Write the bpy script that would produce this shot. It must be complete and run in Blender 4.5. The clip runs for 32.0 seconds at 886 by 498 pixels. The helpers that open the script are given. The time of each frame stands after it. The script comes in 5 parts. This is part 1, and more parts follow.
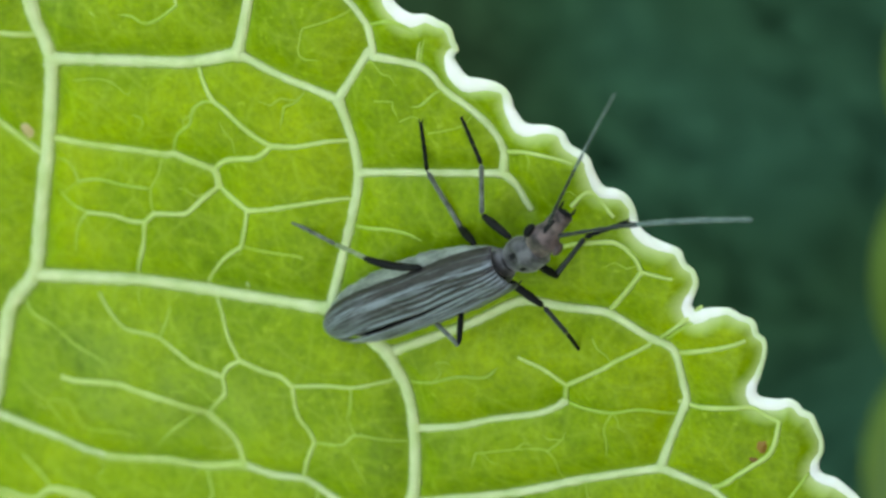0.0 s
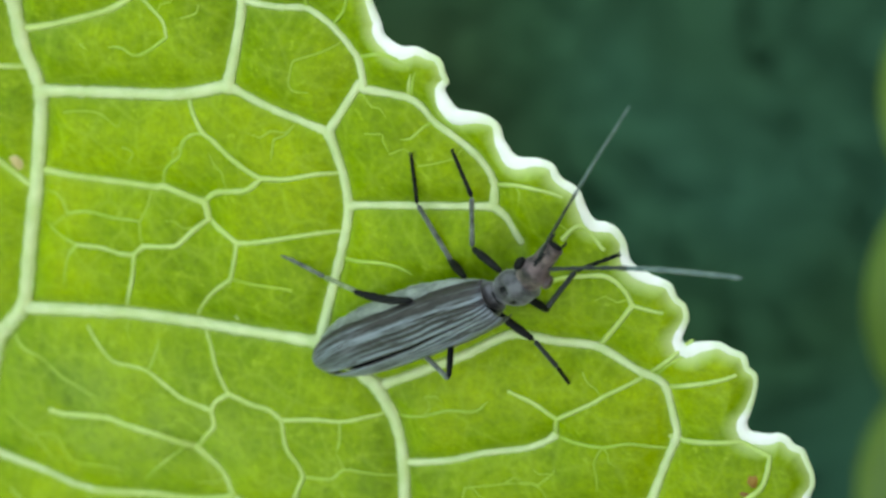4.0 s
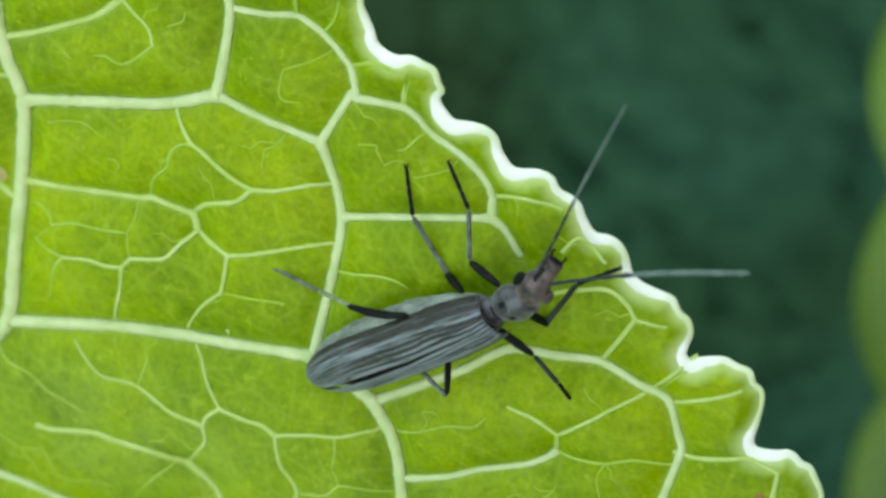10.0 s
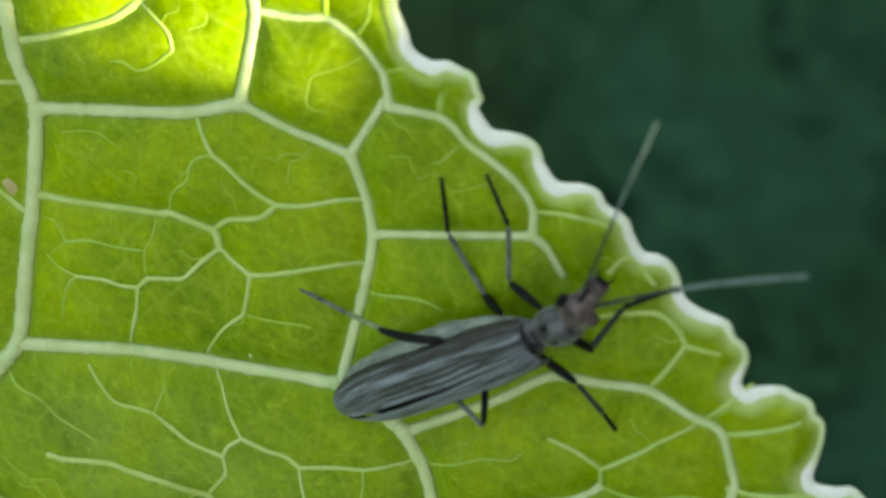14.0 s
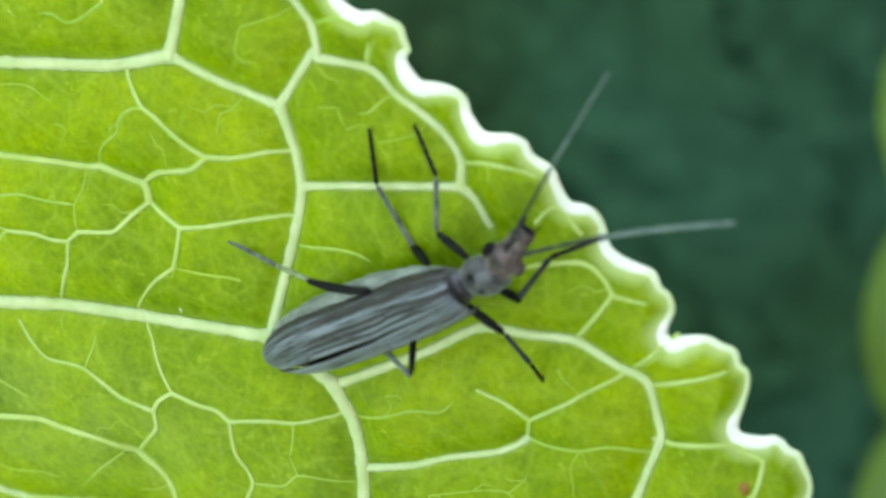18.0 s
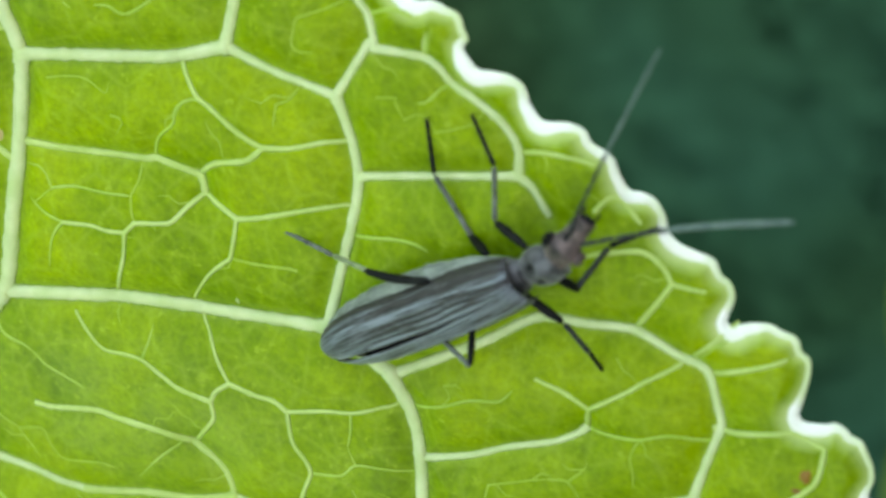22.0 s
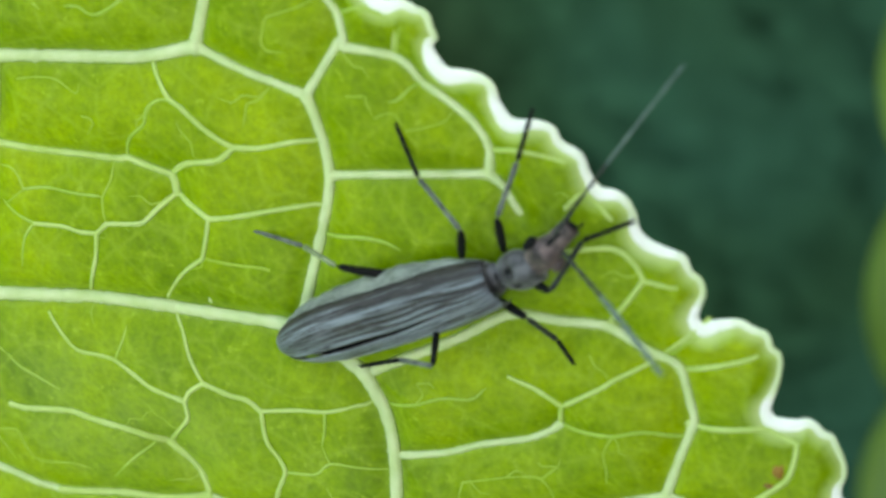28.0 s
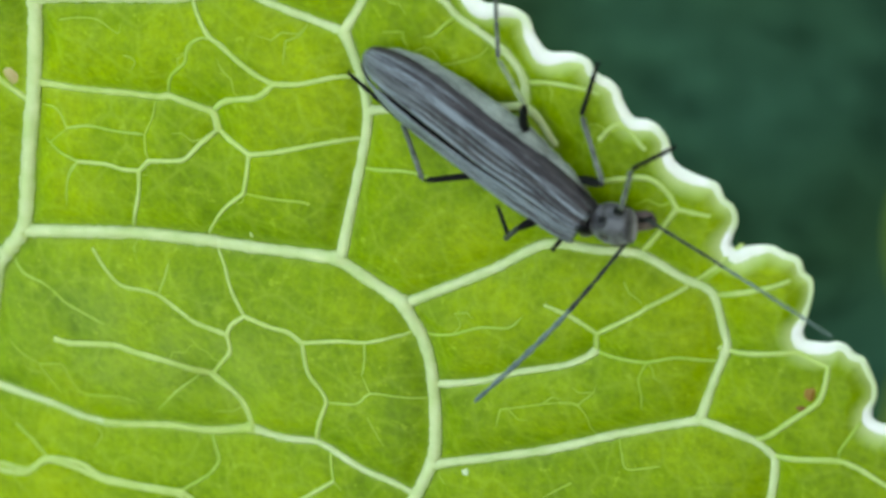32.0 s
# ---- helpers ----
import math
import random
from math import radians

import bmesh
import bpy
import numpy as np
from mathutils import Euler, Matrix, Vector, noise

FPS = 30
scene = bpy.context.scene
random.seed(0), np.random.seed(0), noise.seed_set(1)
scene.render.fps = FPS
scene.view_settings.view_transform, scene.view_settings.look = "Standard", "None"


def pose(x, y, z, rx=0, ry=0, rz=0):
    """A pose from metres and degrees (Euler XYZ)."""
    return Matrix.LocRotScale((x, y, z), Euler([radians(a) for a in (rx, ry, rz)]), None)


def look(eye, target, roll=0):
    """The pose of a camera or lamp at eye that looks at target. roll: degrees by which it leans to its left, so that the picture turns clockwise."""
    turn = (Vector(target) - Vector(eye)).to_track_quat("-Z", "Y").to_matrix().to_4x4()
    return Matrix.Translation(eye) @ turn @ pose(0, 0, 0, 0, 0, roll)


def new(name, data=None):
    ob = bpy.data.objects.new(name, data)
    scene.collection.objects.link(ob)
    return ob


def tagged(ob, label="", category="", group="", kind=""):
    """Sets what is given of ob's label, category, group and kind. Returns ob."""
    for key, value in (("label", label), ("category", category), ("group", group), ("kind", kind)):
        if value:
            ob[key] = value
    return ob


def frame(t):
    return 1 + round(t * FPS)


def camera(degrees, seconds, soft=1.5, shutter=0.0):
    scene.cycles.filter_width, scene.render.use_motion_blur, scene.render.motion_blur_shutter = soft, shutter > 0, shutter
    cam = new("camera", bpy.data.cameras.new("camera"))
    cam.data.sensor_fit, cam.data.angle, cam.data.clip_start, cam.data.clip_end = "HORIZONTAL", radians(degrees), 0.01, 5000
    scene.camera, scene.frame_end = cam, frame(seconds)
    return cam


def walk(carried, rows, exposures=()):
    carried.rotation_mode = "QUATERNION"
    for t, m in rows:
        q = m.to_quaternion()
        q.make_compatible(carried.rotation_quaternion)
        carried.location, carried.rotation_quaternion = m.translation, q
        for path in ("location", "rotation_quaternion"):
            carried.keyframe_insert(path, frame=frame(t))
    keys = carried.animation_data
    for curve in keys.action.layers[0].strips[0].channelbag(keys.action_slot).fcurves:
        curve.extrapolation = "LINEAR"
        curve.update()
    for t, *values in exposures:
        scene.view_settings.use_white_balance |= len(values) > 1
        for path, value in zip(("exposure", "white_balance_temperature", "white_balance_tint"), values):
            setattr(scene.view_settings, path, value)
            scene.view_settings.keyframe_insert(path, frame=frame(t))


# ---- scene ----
# All plan numbers of the leaf and the beetle are millimetres in the leaf's own frame.
MM = 0.001
cam = camera(20, 32.0, soft=2.85)
cam.data.dof.use_dof = True
cam.data.dof.focus_distance = 0.090
cam.data.dof.aperture_fstop = 66
walk(cam, [
    (0, pose(0.00007, -0.00002, 0.09334, 0.006, 0.048, 0.011)),
    (0.5, pose(0.00022, -0.00046, 0.09307, -0.009, -0.038, 0.101)),
    (1, pose(0.00019, -0.00006, 0.09299, 0.030, -0.249, 0.058)),
    (1.5, pose(0.00030, 0.00034, 0.09289, 0.258, -0.282, -0.030)),
    (2, pose(0.00040, 0.00045, 0.09267, 0.286, -0.625, -0.048)),
    (2.5, pose(0.00099, 0.00021, 0.09242, 0.109, -0.875, -0.093)),
    (3, pose(0.00038, 0.00012, 0.09281, 0.626, -0.615, -0.054)),
    (3.5, pose(0.00008, -0.00026, 0.09305, 1.005, -0.205, 0.083)),
    (5.5, pose(0.00006, 0.00018, 0.09251, 0.382, -0.145, 0.269)),
    (5.8, pose(-0.00033, 0.00035, 0.09223, 0.572, 0.244, 0.493)),
    (6, pose(-0.00062, -0.00070, 0.09227, 0.961, -0.152, 0.831)),
    (6.5, pose(0.00212, 0.00000, 0.09130, 0.003, -0.394, -0.145)),
    (6.8, pose(-0.00113, -0.00057, 0.09223, 1.309, -0.160, 0.839)),
    (7, pose(-0.00163, -0.00060, 0.09247, 1.243, -0.310, 0.744)),
    (7.5, pose(-0.00079, -0.00029, 0.09198, 1.223, -0.131, 0.616)),
    (8, pose(-0.00046, -0.00150, 0.09181, 1.336, 0.732, 0.914)),
    (8.5, pose(-0.00041, -0.00103, 0.09139, 0.616, -0.179, 0.371)),
    (9, pose(0.00032, -0.00000, 0.09101, 0.350, -0.138, -0.007)),
    (9.5, pose(0.00003, 0.00093, 0.09086, 0.340, -0.036, -0.186)),
    (10, pose(-0.00031, 0.00155, 0.09051, 0.077, -0.508, -0.311)),
    (10.5, pose(-0.00039, 0.00061, 0.09019, 0.151, -0.491, -0.174)),
    (11, pose(-0.00019, 0.00246, 0.09045, 0.960, -0.447, -0.634)),
    (11.5, pose(0.00039, 0.00186, 0.09074, 0.703, -0.137, -0.557)),
    (12, pose(-0.00102, 0.00077, 0.09077, 0.518, 0.708, 0.078)),
    (12.5, pose(0.00036, 0.00100, 0.09050, 0.405, 0.637, -0.288)),
    (13, pose(0.00053, 0.00159, 0.09053, 0.269, -0.445, -0.281)),
    (13.5, pose(-0.00003, 0.00136, 0.08416, 0.406, -0.505, 0.199)),
    (14, pose(-0.00044, 0.00102, 0.08472, 0.898, 0.221, 0.079)),
    (14.5, pose(-0.00125, 0.00123, 0.08476, 1.362, 0.340, 0.304)),
    (16.5, pose(-0.00090, -0.00031, 0.08523, 0.724, 0.405, 0.503)),
    (17, pose(-0.00096, -0.00073, 0.08537, 1.016, 0.284, 0.627)),
    (17.5, pose(-0.00029, -0.00064, 0.08518, 1.089, -0.111, 0.573)),
    (18, pose(0.00051, -0.00065, 0.08496, 0.924, -0.768, 0.146)),
    (18.4, pose(-0.00099, -0.00006, 0.08587, 0.735, -0.287, 0.336)),
    (18.9, pose(0.00034, -0.00002, 0.08481, 0.907, -0.619, -0.442)),
    (19, pose(-0.00053, 0.00061, 0.08464, 1.106, -0.705, -0.285)),
    (19.5, pose(0.00044, -0.00037, 0.08474, 0.964, -0.227, -0.170)),
    (20, pose(0.00036, -0.00049, 0.08429, 0.539, -0.498, -0.098)),
    (20.5, pose(-0.00009, -0.00073, 0.08449, 0.552, 0.458, -0.136)),
    (21, pose(-0.00012, -0.00065, 0.08424, 0.075, 0.142, -0.224)),
    (21.5, pose(0.00001, -0.00042, 0.08434, -0.044, 0.120, -0.259)),
    (22, pose(-0.00028, -0.00026, 0.08478, 0.426, 0.019, -0.238)),
    (22.5, pose(0.00018, -0.00037, 0.08432, 0.015, -0.402, -0.223)),
    (23, pose(0.00039, -0.00026, 0.08432, -0.030, -0.463, -0.306)),
    (23.5, pose(0.00008, -0.00070, 0.08416, -0.258, -0.179, -0.190)),
    (24, pose(0.00014, -0.00070, 0.08430, -0.277, 0.186, -0.205)),
    (24.5, pose(0.00056, 0.00009, 0.08430, -0.365, 0.138, -0.588)),
    (25, pose(-0.00019, -0.00006, 0.08437, -0.375, 0.322, -0.334)),
    (25.5, pose(-0.00037, -0.00018, 0.08455, 0.142, 0.226, -0.351)),
    (27.5, pose(-0.00003, -0.00047, 0.08454, -0.017, -0.101, -0.679)),
    (28, pose(0.00019, -0.00009, 0.08480, 0.266, -0.306, -0.727)),
    (28.5, pose(0.00044, -0.00001, 0.08476, 0.302, -0.566, -0.872)),
    (29, pose(-0.00059, -0.00009, 0.08507, 0.235, -0.228, -0.859)),
    (29.5, pose(0.00013, -0.00018, 0.08572, 0.410, 0.287, -1.000)),
    (30, pose(-0.00034, -0.00049, 0.08571, 0.012, -0.004, -0.869)),
    (30.5, pose(-0.00041, -0.00070, 0.08596, -0.179, 0.204, -1.076)),
    (31, pose(-0.00027, -0.00124, 0.08597, -0.462, -0.084, -1.011)),
    (31.5, pose(-0.00046, -0.00080, 0.08546, -0.877, -0.001, -1.161)),
    (32, pose(-0.00063, -0.00091, 0.08673, -0.736, 0.007, -1.349)),
], exposures=((0, 2.62, 8900, 1), (3, 2.67, 8900, 1), (6, 2.71, 8900, 1), (9, 2.67, 8900, 1), (12, 2.62, 8900, 1), (13, 2.60, 8900, 1), (13.5, 2.56, 8900, 1), (14, 2.07, 8900, 1), (14.5, 2.64, 8900, 1), (17, 2.75, 8900, 1), (18, 2.88, 8900, 1), (20, 2.79, 8900, 1), (24, 2.73, 8900, 1), (28, 2.71, 8900, 1), (29, 2.79, 8900, 1), (30, 2.72, 8900, 1), (32, 2.67, 8900, 1)))

# ---- light ----
world = bpy.data.worlds.new("sky")
scene.world = world
world.use_nodes = True
wn = world.node_tree
sky = wn.nodes.new("ShaderNodeTexSky")
sky.sky_type, sky.sun_disc = "NISHITA", False
sky.dust_density, sky.ozone_density = 5.0, 0.6
SUN_WAY = Vector((0.70, -0.42, 0.58)).normalized()  # from the leaf towards the sun
sky.sun_elevation = math.asin(SUN_WAY.z)
sky.sun_rotation = math.atan2(SUN_WAY.x, SUN_WAY.y)
wn.links.new(sky.outputs[0], wn.nodes["Background"].inputs[0])
wn.nodes["Background"].inputs[1].default_value = 0.15
sun = new("sun", bpy.data.lights.new("sun", "SUN"))
sun.data.energy, sun.data.angle, sun.data.color = 4.2, radians(0.5), (1.0, 0.95, 0.87)
sun.matrix_world = look(SUN_WAY, (0, 0, 0))


# ---- materials ----
def material(name, rough=0.6, metal=0.0):
    m = bpy.data.materials.new(name)
    m.use_nodes = True
    b = m.node_tree.nodes["Principled BSDF"]
    b.inputs["Roughness"].default_value, b.inputs["Metallic"].default_value = rough, metal
    return m, m.node_tree, b


def noise_node(nt, scale, detail=4.0, rough=0.55):
    tc = nt.nodes.new("ShaderNodeTexCoord")
    n = nt.nodes.new("ShaderNodeTexNoise")
    n.inputs["Scale"].default_value, n.inputs["Detail"].default_value, n.inputs["Roughness"].default_value = scale, detail, rough
    nt.links.new(tc.outputs["Object"], n.inputs["Vector"])
    return n


def ramp(nt, source, stops):
    r = nt.nodes.new("ShaderNodeValToRGB")
    while len(r.color_ramp.elements) < len(stops):
        r.color_ramp.elements.new(0.5)
    for e, (at, col) in zip(r.color_ramp.elements, stops):
        e.position, e.color = at, (*col, 1)
    nt.links.new(source, r.inputs[0])
    return r


def blend(nt, kind, fac, a, b):
    x = nt.nodes.new("ShaderNodeMix")
    x.data_type, x.blend_type = "RGBA", kind
    for slot, value in ((0, fac), (6, a), (7, b)):
        if isinstance(value, (int, float)):
            x.inputs[slot].default_value = value
        elif isinstance(value, tuple):
            x.inputs[slot].default_value = (*value, 1)
        else:
            nt.links.new(value, x.inputs[slot])
    return x.outputs[2]


def relief(nt, b, source, strength, distance):
    k = nt.nodes.new("ShaderNodeBump")
    k.inputs["Strength"].default_value, k.inputs["Distance"].default_value = strength, distance
    nt.links.new(source, k.inputs["Height"])
    nt.links.new(k.outputs[0], b.inputs["Normal"])


def leafy(m, nt, b, colour, share, tint):
    """Mixes light that passes through the leaf with light that it throws back."""
    out = nt.nodes["Material Output"]
    tr = nt.nodes.new("ShaderNodeBsdfTranslucent")
    mix = nt.nodes.new("ShaderNodeMixShader")
    mix.inputs[0].default_value = share
    nt.links.new(blend(nt, "MULTIPLY", 1.0, colour, tint), tr.inputs[0])
    nt.links.new(b.outputs[0], mix.inputs[1])
    nt.links.new(tr.outputs[0], mix.inputs[2])
    nt.links.new(mix.outputs[0], out.inputs[0])


def blade_material():
    m, nt, b = material("leaf_blade", 0.40)
    b.inputs["Specular IOR Level"].default_value = 0.19
    big = noise_node(nt, 150, 4)
    fine = noise_node(nt, 1500, 5, 0.6)
    tissue = ramp(nt, big.outputs[0], [(0.3, (0.165, 0.290, 0.003)), (0.5, (0.262, 0.396, 0.003)), (0.70, (0.372, 0.490, 0.005))])
    speck = ramp(nt, fine.outputs[0], [(0.32, (0.72, 0.77, 0.6)), (0.68, (1.16, 1.15, 1.1))])
    col = blend(nt, "MULTIPLY", 0.8, tissue.outputs[0], speck.outputs[0])
    fleck = ramp(nt, noise_node(nt, 900, 3, 0.7).outputs[0], [(0.60, (0, 0, 0)), (0.72, (0.5, 0.5, 0.5))])
    col = blend(nt, "MIX", fleck.outputs[0], col, (0.41, 0.56, 0.04))
    grain = noise_node(nt, 4600, 3, 0.6)
    col = blend(nt, "MULTIPLY", 1.0, col, ramp(nt, grain.outputs[0], [(0.30, (0.82, 0.85, 0.7)), (0.70, (1.12, 1.12, 1.05))]).outputs[0])
    dot = ramp(nt, noise_node(nt, 2300, 2, 0.5).outputs[0], [(0.66, (0, 0, 0)), (0.74, (0.4, 0.4, 0.4))])
    col = blend(nt, "MIX", dot.outputs[0], col, (0.48, 0.63, 0.06))
    # fine net of veinlets in the tissue
    tc = nt.nodes.new("ShaderNodeTexCoord")
    warp = noise_node(nt, 400, 2)
    shift = nt.nodes.new("ShaderNodeVectorMath")
    shift.operation = "MULTIPLY_ADD"
    nt.links.new(warp.outputs[1], shift.inputs[0])
    shift.inputs[1].default_value = (0.0007, 0.0007, 0.0007)
    nt.links.new(tc.outputs["Object"], shift.inputs[2])
    for scale, width, amount in ((520, 0.07, 0.20), (1300, 0.16, 0.12)):
        v = nt.nodes.new("ShaderNodeTexVoronoi")
        v.feature = "DISTANCE_TO_EDGE"
        v.inputs["Scale"].default_value = scale
        nt.links.new(shift.outputs[0], v.inputs["Vector"])
        net = ramp(nt, v.outputs["Distance"], [(0.0, (amount, amount, amount)), (width, (0, 0, 0))])
        col = blend(nt, "MIX", net.outputs[0], col, (0.44, 0.60, 0.07))
    at = nt.nodes.new("ShaderNodeAttribute")
    at.attribute_name = "pale"
    tone = ramp(nt, at.outputs["Fac"], [(0.0, (0.50, 0.68, 0.16)), (0.55, (0.66, 0.80, 0.32)), (1.0, (0.88, 0.91, 0.82))])
    share = ramp(nt, at.outputs["Fac"], [(0.0, (0, 0, 0)), (0.5, (0.75, 0.75, 0.75)), (1.0, (1, 1, 1))])
    col = blend(nt, "MIX", share.outputs[0], col, tone.outputs[0])
    # uneven light across the leaf, painted as a slow gradient
    light_falloff = nt.nodes.new("ShaderNodeAttribute")
    light_falloff.attribute_name = "light_falloff"
    col = blend(nt, "MULTIPLY", 1.0, col, ramp(nt, light_falloff.outputs["Fac"], [(0.0, (1.10, 1.10, 1.10)), (1.0, (0.90, 0.90, 0.90))]).outputs[0])
    # grey sheen of the sky, painted into the blade's colour
    sky_sheen = nt.nodes.new("ShaderNodeAttribute")
    sky_sheen.attribute_name = "sky_sheen"
    col = blend(nt, "MIX", sky_sheen.outputs["Fac"], col, (0.42, 0.52, 0.34))
    nt.links.new(col, b.inputs["Base Color"])
    relief(nt, b, fine.outputs[0], 0.5, 0.00010)
    leafy(m, nt, b, col, 0.35, (0.9, 1.0, 0.5))
    return m


def vein_material(name, dark, light):
    m, nt, b = material(name, 0.5)
    n = noise_node(nt, 900, 4)
    r = ramp(nt, n.outputs[0], [(0.3, dark), (0.7, light)])
    nt.links.new(r.outputs[0], b.inputs["Base Color"])
    relief(nt, b, noise_node(nt, 4000, 3).outputs[0], 0.4, 0.00004)
    leafy(m, nt, b, r.outputs[0], 0.25, (0.95, 1.0, 0.8))
    return m


def shell_material(name, dark, light, rough, metal, scale=2500, sheen=0.0, spread=0.2, gloss=0.5):
    m, nt, b = material(name, rough, metal)
    n = noise_node(nt, scale if isinstance(scale, (int, float)) else 1.0, 5, 0.65)
    if not isinstance(scale, (int, float)):
        mp = nt.nodes.new("ShaderNodeMapping")
        mp.inputs["Scale"].default_value = scale
        nt.links.new(nt.nodes["Texture Coordinate"].outputs["Object"], mp.inputs["Vector"])
        nt.links.new(mp.outputs[0], n.inputs["Vector"])
    r = ramp(nt, n.outputs[0], [(0.5 - spread, dark), (0.5 + spread, light)])
    nt.links.new(r.outputs[0], b.inputs["Base Color"])
    b.inputs["Specular IOR Level"].default_value = gloss
    relief(nt, b, n.outputs[0], 0.5, 0.00003)
    b.inputs["Sheen Weight"].default_value = sheen
    b.inputs["Sheen Roughness"].default_value = 0.4
    return m


BLADE = blade_material()
VEIN = vein_material("vein", (0.52, 0.66, 0.26), (0.70, 0.80, 0.43))
SIDE_VEIN = vein_material("side_vein", (0.44, 0.60, 0.12), (0.58, 0.72, 0.24))
VEINLET = vein_material("veinlet", (0.34, 0.53, 0.05), (0.46, 0.64, 0.12))
TWIG = vein_material("twig", (0.33, 0.50, 0.025), (0.43, 0.60, 0.08))
RIM = vein_material("rim", (0.88, 0.91, 0.78), (0.98, 0.985, 0.95))
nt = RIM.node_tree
# light on the teeth's upper sides is put into the rim colour as white
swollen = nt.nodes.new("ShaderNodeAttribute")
swollen.attribute_name = "lit_swell"
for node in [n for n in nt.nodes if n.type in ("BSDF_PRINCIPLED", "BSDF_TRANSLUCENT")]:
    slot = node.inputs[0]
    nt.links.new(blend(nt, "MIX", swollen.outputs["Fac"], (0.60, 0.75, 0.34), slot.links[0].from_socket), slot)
ELYTRA = shell_material("elytra", (0.003, 0.003, 0.0035), (0.042, 0.037, 0.038), 0.40, 0.0, (1500, 6000, 6000), 0.12, 0.18, 0.28)
nt = ELYTRA.node_tree
# pale hair, together with the painted sheen of the right case
hair = nt.nodes.new("ShaderNodeAttribute")
hair.attribute_name = "hair_sheen"
bs = nt.nodes["Principled BSDF"]
under = bs.inputs["Base Color"].links[0].from_socket
nt.links.new(blend(nt, "MIX", ramp(nt, hair.outputs["Fac"], [(0.28, (0, 0, 0)), (0.85, (0.92, 0.92, 0.92))]).outputs[0], under, (0.185, 0.222, 0.244)), bs.inputs["Base Color"])
FLANK = shell_material("flank", (0.03, 0.042, 0.032), (0.25, 0.30, 0.25), 0.5, 0.0, (900, 2200, 2200), 0.3)
THORAX = shell_material("thorax", (0.008, 0.008, 0.009), (0.108, 0.110, 0.116), 0.5, 0.0, 1700, 0.3, 0.13, 0.3)
HEAD = shell_material("head", (0.010, 0.008, 0.008), (0.140, 0.102, 0.095), 0.5, 0.0, 2100, 0.15, 0.14, 0.3)
BLACK = shell_material("black_chitin", (0.003, 0.0035, 0.0035), (0.012, 0.013, 0.012), 0.5, 0.0, gloss=0.08)
BROWN = shell_material("brown_chitin", (0.016, 0.010, 0.009), (0.085, 0.055, 0.048), 0.4, 0.0, 2400, 0.1, 0.2, 0.4)
PALE_SHANK = shell_material("pale_chitin", (0.10, 0.135, 0.06), (0.26, 0.31, 0.17), 0.5, 0.0, 2500, 0.1, 0.2, 0.15)
SHANK = shell_material("grey_chitin", (0.02, 0.026, 0.022), (0.16, 0.185, 0.15), 0.5, 0.0, 2200, 0.25, 0.2, 0.15)
FEELER = shell_material("antenna", (0.012, 0.015, 0.013), (0.04, 0.05, 0.045), 0.5, 0.0, 4000, 0.1, 0.2, 0.15)
FEELER_TIP = shell_material("antenna_tip", (0.05, 0.085, 0.078), (0.13, 0.19, 0.17), 0.5, 0.0, 4000, 0.3, 0.2, 0.2)


# ---- building ----
def mesh_of(name, verts, faces, mat, smooth=True):
    me = bpy.data.meshes.new(name)
    me.from_pydata([tuple(v) for v in verts], [], faces)
    me.materials.append(mat)
    if smooth:
        me.polygons.foreach_set("use_smooth", [True] * len(me.polygons))
    me.update()
    return me


def part(name, me, parent, label="", m=None):
    ob = new(name, me)
    ob.parent = parent
    if m is not None:
        ob.matrix_basis = m
    return tagged(ob, label)


def spline(pts, step):
    """A smooth line through pts with a point about every step."""
    p = [np.array(q, float) for q in pts]
    p = [2 * p[0] - p[1]] + p + [2 * p[-1] - p[-2]]
    out = []
    for a, b, c, d in zip(p, p[1:], p[2:], p[3:]):
        l0, l1, l2 = np.linalg.norm(b - a), np.linalg.norm(c - b), np.linalg.norm(d - c)
        m0 = (c - a) / (np.linalg.norm(c - a) + 1e-9) * min(l0, l1)
        m1 = (d - b) / (np.linalg.norm(d - b) + 1e-9) * min(l1, l2)
        n = max(2, int(l1 / step))
        for i in range(n):
            s = i / n
            out.append((2 * s ** 3 - 3 * s * s + 1) * b + (s ** 3 - 2 * s * s + s) * m0 + (3 * s * s - 2 * s ** 3) * c + (s ** 3 - s * s) * m1)
    return np.array(out + [p[-2]])


def sweep(line, across, up, sides=8, start=0.0):
    """A closed tube along a line of 3D points; across and up give its half sizes at each point. Millimetres in, metres out."""
    verts, faces = [], []
    line = np.asarray(line, float)
    tang = np.gradient(line, axis=0)
    for q, t, a, h in zip(line, tang, across, up):
        t = t / (np.linalg.norm(t) + 1e-9)
        side = np.cross((0, 0, 1), t)
        side = side / (np.linalg.norm(side) + 1e-9) if np.linalg.norm(side) > 1e-3 else np.array((0, 1.0, 0))
        top = np.cross(t, side)
        for k in range(sides):
            w = start + 2 * math.pi * k / sides
            verts.append((q + side * a * math.cos(w) + top * h * math.sin(w)) * MM)
    n = len(line)
    for i in range(n - 1):
        for k in range(sides):
            k2 = (k + 1) % sides
            faces.append((i * sides + k, i * sides + k2, (i + 1) * sides + k2, (i + 1) * sides + k))
    faces.append(tuple(range(sides))[::-1])
    faces.append(tuple(range((n - 1) * sides, n * sides)))
    return verts, faces


LEAF = Matrix(((0.912871, 0.000000, -0.408248, 0), (-0.182574, 0.894427, -0.408248, 0), (0.365148, 0.447214, 0.816497, 0), (0, 0, 0, 1)))
VEINS = []


def vein(start, end, *way):
    """One vein of the leaf: its width at the start and at the end, and its way, in millimetres."""
    VEINS.append((start, end, *way))


